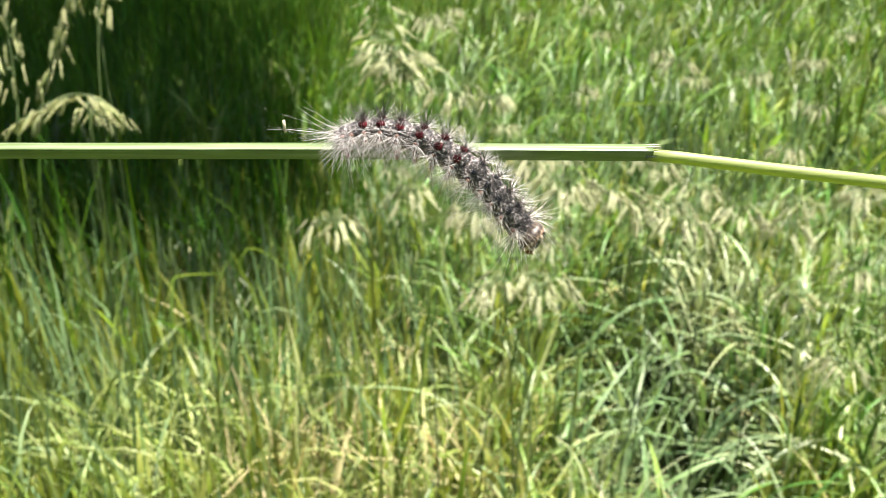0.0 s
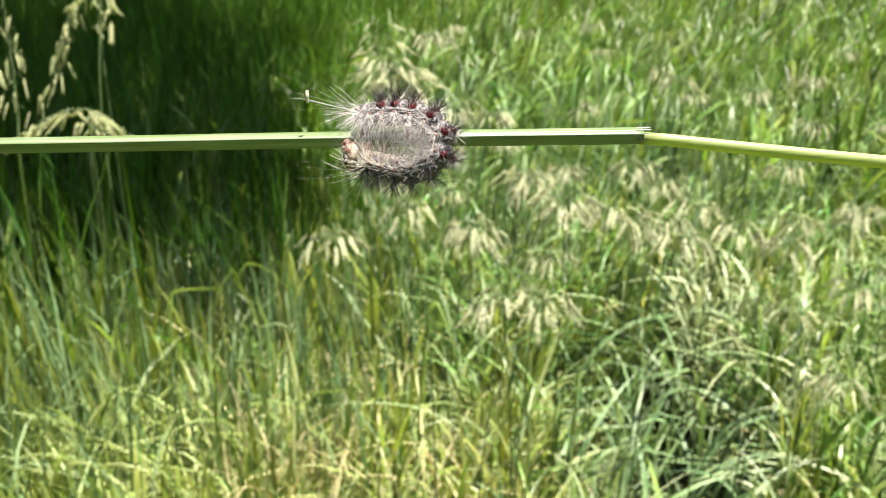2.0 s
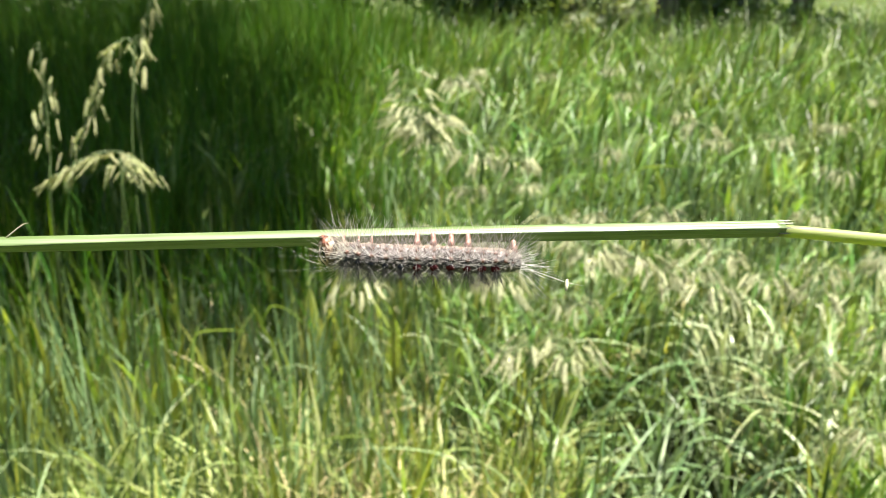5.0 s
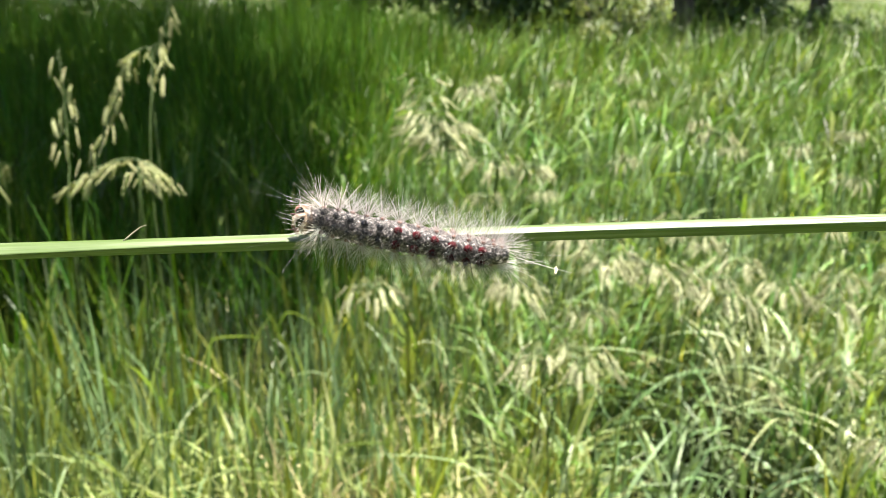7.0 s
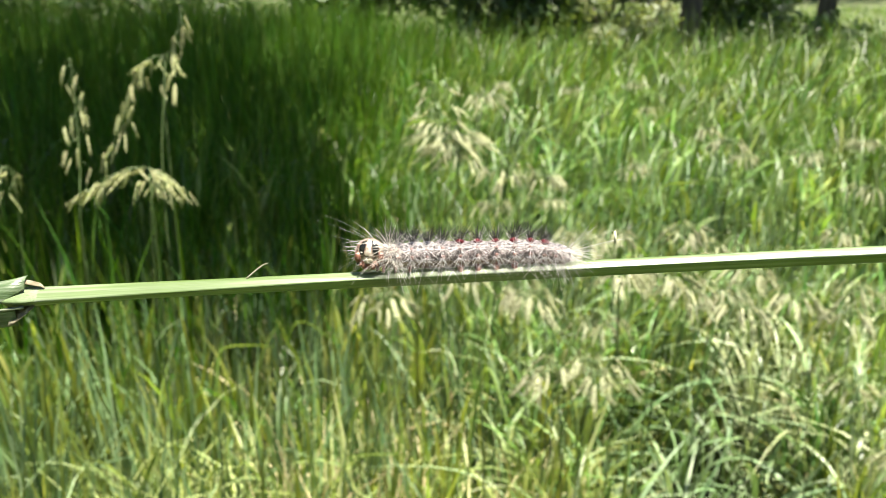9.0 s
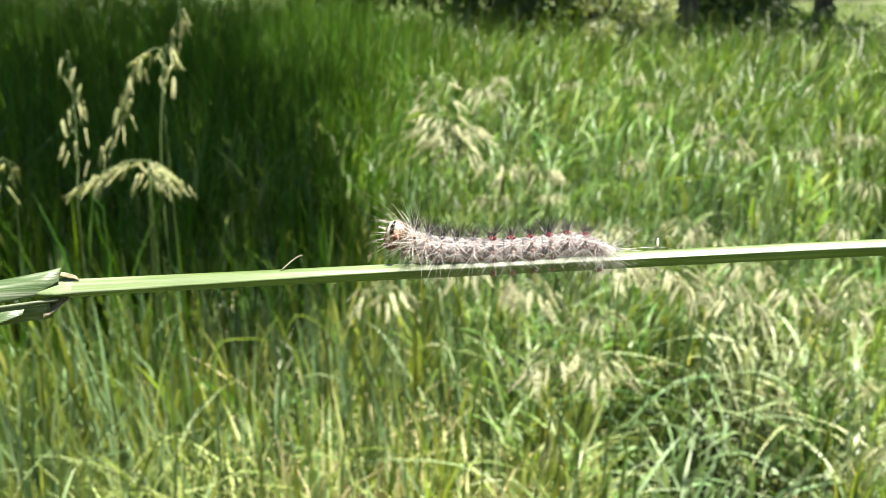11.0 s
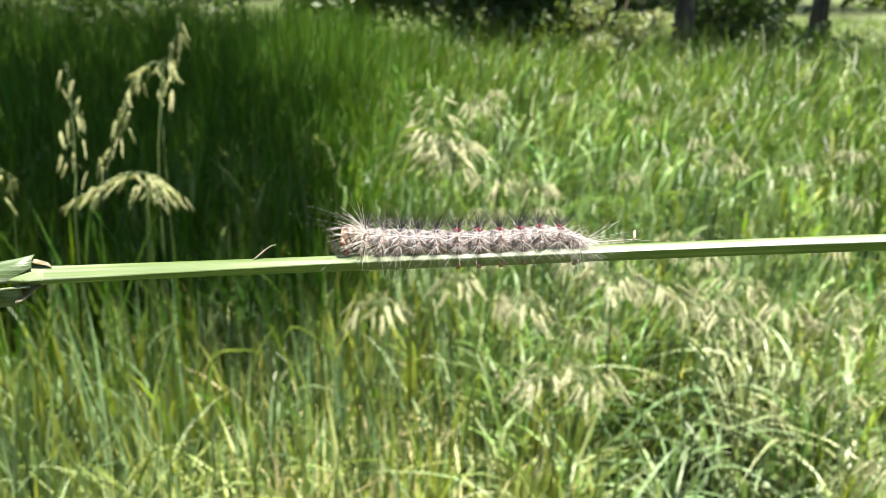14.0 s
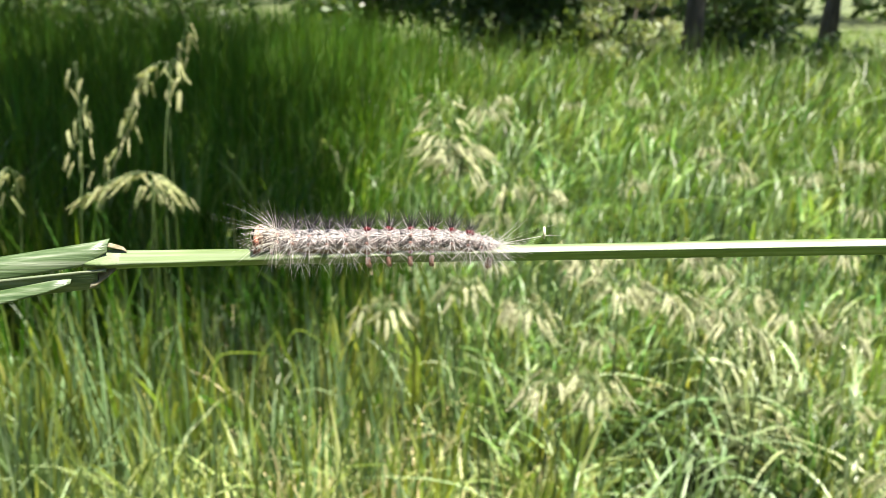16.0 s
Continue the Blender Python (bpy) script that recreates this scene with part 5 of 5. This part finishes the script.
stance(4.0, (-0.95, -0.10, 0.22),
       (70.5, -1.0, -3.3, -0.02, 0.16, -0.98), (74.1, -1.0, -3.9, -0.02, 0.16, -0.98), (79.2, -1.0, -4.3, -0.02, 0.16, -0.98), (84.8, -1.0, -4.4, -0.02, 0.16, -0.98), (90.4, -1.0, -4.2, -0.02, 0.16, -0.98), (96.1, -1.0, -4.5, 0.08, 0.16, -0.98), (102.0, -1.0, -4.5, 0.29, 0.10, -0.95))
stance(6.3, (-0.85, -0.40, 0.12),
       (42.1, -4.0, -0.1, -0.00, -1.00, -0.10), (45.3, -4.0, -0.5, -0.01, -0.98, -0.20), (50.2, -4.0, -1.6, -0.01, -0.94, -0.35), (55.7, -3.8, -2.5, -0.01, -0.91, -0.42), (61.2, -3.5, -3.2, -0.01, -0.87, -0.50), (67.3, -3.2, -4.1, -0.02, -0.82, -0.58), (74.5, -2.8, -5.0, 0.08, -0.79, -0.61))
stance(7.0, (-0.90, -0.35, 0.13),
       (33.6, -4.0, 3.8, 0.01, -0.95, 0.30), (37.0, -4.0, 3.4, 0.01, -0.99, 0.15), (42.2, -4.0, 2.0, 0.00, -1.00, 0.00), (48.2, -4.0, 0.6, -0.00, -0.99, -0.12), (53.7, -3.8, -0.6, -0.01, -0.97, -0.25), (60.3, -3.4, -2.1, -0.02, -0.89, -0.46), (67.2, -3.0, -3.2, 0.08, -0.83, -0.55))
stance(7.5, (-0.94, -0.20, 0.19),
       (28.6, -3.2, 6.2, 0.04, -0.51, 0.86), (32.0, -3.4, 5.0, 0.04, -0.60, 0.80), (37.6, -3.7, 3.9, 0.03, -0.76, 0.65), (43.6, -3.9, 3.0, 0.02, -0.89, 0.45), (49.1, -4.0, 1.9, 0.01, -0.98, 0.20), (55.7, -3.8, 0.0, -0.00, -1.00, -0.10), (62.5, -3.4, -2.3, 0.09, -0.96, -0.26))
stance(8.0, (-0.95, -0.30, -0.00),
       (24.5, -2.2, 5.5, 0.05, -0.35, 0.93), (27.9, -2.3, 4.7, 0.05, -0.35, 0.93), (33.5, -2.5, 4.2, 0.05, -0.38, 0.92), (39.6, -2.8, 3.6, 0.04, -0.42, 0.91), (46.3, -3.2, 3.0, 0.04, -0.51, 0.86), (52.3, -3.6, 2.7, 0.03, -0.71, 0.71), (58.6, -3.8, 1.2, 0.12, -0.89, 0.45))
stance(8.5, (-0.45, -0.88, -0.03),
       (21.3, 0.3, 5.1, 0.05, -0.05, 0.99), (24.7, 0.9, 4.0, 0.05, -0.05, 0.99), (30.3, 0.9, 3.8, 0.05, -0.05, 0.99), (36.5, 0.9, 3.7, 0.05, -0.05, 0.99), (43.8, 0.9, 3.6, 0.05, -0.07, 0.99), (50.6, 0.9, 3.5, 0.05, -0.07, 0.99), (57.3, 0.9, 2.5, 0.25, -0.07, 0.96))
stance(9.0, (-0.11, -0.98, -0.11),
       (22.8, -0.3, 4.8, 0.05, -0.16, 0.98), (25.8, 0.9, 4.0, 0.05, 0.09, 1.00), (31.4, 0.9, 3.7, 0.05, 0.09, 1.00), (37.6, 0.9, 3.6, 0.05, 0.09, 1.00), (43.8, 0.9, 3.5, 0.05, 0.09, 1.00), (50.6, 0.9, 3.4, 0.05, 0.07, 1.00), (57.0, 0.9, 2.5, 0.25, 0.07, 0.97))
stance(9.2, (-0.25, -0.95, -0.04),
       (23.4, -0.3, 5.7, 0.05, -0.16, 0.98), (26.0, 0.9, 4.9, 0.05, 0.09, 1.00), (31.3, 0.9, 4.3, 0.05, 0.09, 1.00), (37.5, 0.9, 4.1, 0.05, 0.09, 1.00), (43.7, 0.9, 4.1, 0.05, 0.09, 1.00), (49.9, 0.9, 4.1, 0.05, 0.07, 1.00), (56.9, 0.9, 3.2, 0.25, 0.07, 0.97))
stance(11.3, (-0.90, -0.30, 0.10),
       (21.2, 1.1, 6.6, 0.25, 0.13, 0.97), (24.0, 1.1, 5.0, 0.15, 0.13, 0.99), (29.0, 1.1, 3.2, 0.05, 0.13, 1.00), (34.9, 1.1, 2.6, 0.05, 0.13, 1.00), (41.7, 1.1, 2.4, 0.05, 0.13, 1.00), (48.4, 1.1, 2.7, 0.05, 0.13, 1.00), (53.5, 1.1, 3.0, 0.15, 0.13, 0.99), (58.3, 1.1, 1.4, 0.45, 0.13, 0.89))
stance(12.0, (-0.92, -0.20, -0.35),
       (20.4, 1.1, 3.8, -0.05, 0.13, 1.00), (24.1, 1.1, 4.0, 0.05, 0.13, 1.00), (29.4, 1.1, 3.5, 0.05, 0.13, 1.00), (35.3, 1.1, 3.0, 0.05, 0.13, 1.00), (42.1, 1.1, 2.8, 0.05, 0.13, 1.00), (48.9, 1.1, 3.2, 0.05, 0.13, 1.00), (54.0, 1.1, 3.6, 0.15, 0.13, 0.99), (58.5, 1.1, 2.0, 0.45, 0.13, 0.89))
stance(13.0, (-0.96, -0.20, -0.25),
       (20.9, 1.1, 3.3, -0.05, 0.13, 1.00), (24.6, 1.1, 3.5, 0.05, 0.13, 1.00), (29.6, 1.1, 2.8, 0.05, 0.13, 1.00), (35.3, 1.1, 2.4, 0.05, 0.13, 1.00), (41.5, 1.1, 2.4, 0.05, 0.13, 1.00), (48.3, 1.1, 2.8, 0.05, 0.13, 1.00), (53.4, 1.1, 3.1, 0.15, 0.13, 0.99), (58.4, 1.1, 1.6, 0.45, 0.13, 0.89))
stance(14.0, (-0.96, 0.05, -0.25),
       (17.9, 1.1, 4.4, -0.06, 0.13, 1.00), (21.7, 1.1, 3.9, 0.04, 0.13, 1.00), (27.8, 1.1, 3.1, 0.04, 0.13, 1.00), (34.0, 1.1, 2.7, 0.04, 0.13, 1.00), (40.8, 1.1, 2.6, 0.04, 0.13, 1.00), (48.1, 1.1, 2.7, 0.04, 0.13, 1.00), (53.8, 1.1, 3.0, 0.14, 0.13, 0.99), (58.8, 1.1, 1.6, 0.44, 0.13, 0.90))
stance(15.0, (-0.96, 0.10, -0.27),
       (7.6, 0.9, 3.5, -0.08, 0.20, 1.00), (11.6, 0.9, 3.4, 0.02, 0.08, 0.99), (17.8, 0.9, 3.1, 0.02, 0.08, 0.99), (24.0, 0.9, 2.9, 0.02, 0.08, 0.99), (30.8, 0.9, 2.8, 0.02, 0.08, 0.99), (37.5, 0.9, 2.9, 0.02, 0.08, 0.99), (43.2, 0.9, 3.0, 0.12, 0.08, 0.99), (48.5, 0.9, 1.8, 0.38, 0.20, 0.92))
stance(16.0, (-0.95, -0.25, -0.13),
       (-11.5, 0.5, 3.3, -0.08, 0.10, 0.99), (-7.5, 0.5, 2.7, 0.02, 0.10, 1.00), (-1.8, 0.5, 2.2, 0.02, 0.10, 1.00), (4.3, 0.5, 2.2, 0.02, 0.10, 1.00), (11.1, 0.5, 2.3, 0.02, 0.10, 1.00), (17.8, 0.5, 2.2, 0.02, 0.10, 1.00), (23.4, 0.5, 1.9, 0.12, 0.10, 0.99), (29.3, 0.7, 0.9, 0.33, 0.10, 0.94))


def catmull(p, u):
    """A point on the smooth curve through the rows of p, u from 0 to len(p) - 1."""
    i = min(int(u), len(p) - 2)
    s = u - i
    a, b, c, d = p[max(i - 1, 0)], p[i], p[i + 1], p[min(i + 2, len(p) - 1)]
    return 0.5 * (2 * b + (c - a) * s + (2 * a - 5 * b + 4 * c - d) * s * s + (3 * b - a - 3 * c + d) * s ** 3)


def piece_poses(face, points):
    """Poses of head and body pieces for one stance."""
    rows = np.array(points, dtype=float)
    fine = np.array([catmull(rows, u) for u in np.linspace(0, len(rows) - 1, 400)])
    steps = np.linalg.norm(np.diff(fine[:, :3], axis=0), axis=1)
    run = np.concatenate([[0], np.cumsum(steps)])
    total = run[-1]
    head_room = 2.9
    gaps = np.cumsum([0, 0.85, 0.9, 0.95, 1.0, 1.1, 1.15, 1.15, 1.15, 1.0, 0.9, 0.7, 0.5])
    places = [0.0] + [head_room + (total - head_room) * gap / gaps[-1] for gap in gaps]
    found = []
    for i, place in enumerate(places):
        at = [np.interp(place, run, fine[:, k]) for k in range(6)]
        before = [np.interp(max(place - 1.2, 0), run, fine[:, k]) for k in range(3)]
        after = [np.interp(min(place + 1.2, total), run, fine[:, k]) for k in range(3)]
        ahead = (Vector(before) - Vector(after)).normalized()
        if i == 0:
            ahead = face.copy()
        if i == 1:
            ahead = (ahead * 0.75 + face * 0.25).normalized()
        back = Vector(at[3:6])
        back = (back - ahead * back.dot(ahead)).normalized()
        side = back.cross(ahead)
        turn = Matrix((ahead, side, back)).transposed().to_4x4()
        found.append((Vector(at[:3]) * MM, turn.to_quaternion()))
    return found


stem = grass_stem()
crawler, crawler_pieces = caterpillar()


def motions():
    """The hand-held stem drifts before the camera; the caterpillar rides on it, turns round and crawls back."""
    STEM_ROWS = [
        (0.0, pose(-0.08656, 0.14536, 1.19083, -22.80, 0.27, -0.25)),
        (0.2, pose(-0.08836, 0.14560, 1.19051, -22.71, 0.29, -0.33)),
        (0.3, pose(-0.08815, 0.14572, 1.19076, -22.67, 0.31, -0.38)),
        (0.5, pose(-0.08905, 0.14596, 1.19002, -22.58, 0.33, -0.46)),
        (0.7, pose(-0.08968, 0.14597, 1.19033, -22.50, 0.12, -0.43)),
        (0.8, pose(-0.09030, 0.14598, 1.19170, -22.45, 0.02, -0.41)),
        (1.0, pose(-0.09113, 0.14599, 1.19369, -22.37, -0.19, -0.38)),
        (1.1, pose(-0.09046, 0.14622, 1.19463, -22.30, -0.20, -0.35)),
        (1.2, pose(-0.08979, 0.14644, 1.19262, -22.23, -0.20, -0.32)),
        (1.3, pose(-0.08912, 0.14667, 1.19491, -22.17, -0.21, -0.28)),
        (1.4, pose(-0.08845, 0.14689, 1.19321, -22.10, -0.21, -0.25)),
        (1.5, pose(-0.08778, 0.14712, 1.19441, -22.03, -0.22, -0.22)),
        (1.7, pose(-0.08750, 0.14710, 1.19408, -21.94, -0.52, -0.03)),
        (1.8, pose(-0.08725, 0.14708, 1.19555, -21.89, -0.68, 0.07)),
        (2.0, pose(-0.08707, 0.14706, 1.19438, -21.80, -0.98, 0.26)),
        (2.2, pose(-0.08628, 0.14622, 1.19433, -21.76, -0.92, 0.30)),
        (2.3, pose(-0.08559, 0.14579, 1.19441, -21.75, -0.89, 0.31)),
        (2.5, pose(-0.08560, 0.14495, 1.19583, -21.71, -0.83, 0.35)),
        (2.7, pose(-0.08572, 0.14627, 1.19375, -21.48, -0.84, 0.45)),
        (3.0, pose(-0.08689, 0.14825, 1.19195, -21.14, -0.86, 0.60)),
        (3.2, pose(-0.08405, 0.14779, 1.19224, -20.84, -0.94, 0.72)),
        (3.3, pose(-0.08457, 0.14757, 1.19070, -20.69, -0.98, 0.77)),
        (3.5, pose(-0.08303, 0.14711, 1.19214, -20.39, -1.06, 0.89)),
        (3.7, pose(-0.08383, 0.14633, 1.19341, -20.19, -1.18, 0.97)),
        (3.8, pose(-0.08507, 0.14594, 1.19325, -20.09, -1.25, 1.01)),
        (4.0, pose(-0.08377, 0.14516, 1.19347, -19.89, -1.37, 1.09)),
        (4.2, pose(-0.08261, 0.14489, 1.19361, -19.82, -1.46, 1.22)),
        (6.3, pose(-0.06598, 0.14334, 1.19750, -19.06, -1.92, 2.46)),
        (6.5, pose(-0.06432, 0.14319, 1.19773, -18.99, -2.06, 2.61)),
        (7.0, pose(-0.05875, 0.14140, 1.19723, -18.90, -2.11, 2.79)),
        (7.5, pose(-0.05667, 0.14283, 1.19859, -18.89, -2.64, 3.10)),
        (8.0, pose(-0.05290, 0.14455, 1.19918, -18.73, -2.95, 3.36)),
        (8.5, pose(-0.04898, 0.14523, 1.19866, -18.63, -3.10, 3.44)),
        (9.0, pose(-0.04723, 0.14732, 1.19830, -18.69, -3.07, 3.47)),
        (9.2, pose(-0.04637, 0.14723, 1.19763, -18.72, -3.01, 3.43)),
        (11.3, pose(-0.04535, 0.14814, 1.19713, -19.02, -3.56, 3.36)),
        (11.5, pose(-0.04581, 0.14817, 1.19696, -19.05, -3.70, 3.38)),
        (12.0, pose(-0.04544, 0.14828, 1.19621, -18.90, -3.42, 3.30)),
        (12.5, pose(-0.04708, 0.14584, 1.19893, -18.86, -3.41, 3.25)),
        (13.0, pose(-0.04821, 0.14455, 1.20152, -18.81, -3.55, 3.15)),
        (13.5, pose(-0.04832, 0.14072, 1.20506, -18.61, -3.55, 3.08)),
        (14.0, pose(-0.04740, 0.14060, 1.20689, -18.28, -3.18, 2.92)),
        (14.5, pose(-0.04517, 0.14426, 1.20631, -18.06, -2.86, 2.65)),
        (15.0, pose(-0.04247, 0.14766, 1.20514, -17.98, -2.88, 2.71)),
        (15.5, pose(-0.03894, 0.14745, 1.20412, -17.95, -2.67, 2.84)),
        (16.0, pose(-0.03581, 0.14811, 1.20564, -17.90, -2.64, 3.13)),
    ]
    walk(stem, STEM_ROWS)
    walk(crawler, STEM_ROWS)
    poses = [(t, piece_poses(face, points)) for t, face, points in STANCES]
    times = [t for t, found in poses]
    for i, piece in enumerate(crawler_pieces):
        places = np.array([found[i][0] for t, found in poses])
        # speed at each stance, from its neighbours
        speed = [(places[min(k + 1, len(times) - 1)] - places[max(k - 1, 0)]) / (times[min(k + 1, len(times) - 1)] - times[max(k - 1, 0)]) for k in range(len(times))]
        rows = []
        for k in range(len(times) - 1):
            span = times[k + 1] - times[k]
            steps = max(1, round(span / 0.125))
            for j in range(steps):
                s = j / steps
                p = (places[k] * (2 * s ** 3 - 3 * s * s + 1) + speed[k] * span * (s ** 3 - 2 * s * s + s)
                     + places[k + 1] * (3 * s * s - 2 * s ** 3) + speed[k + 1] * span * (s ** 3 - s * s))
                q = poses[k][1][i][1].slerp(poses[k + 1][1][i][1], s)
                rows.append((times[k] + s * span, Matrix.LocRotScale(Vector(p), q, None)))
        rows.append((times[-1], Matrix.LocRotScale(poses[-1][1][i][0], poses[-1][1][i][1], None)))
        walk(piece, rows)


motions()
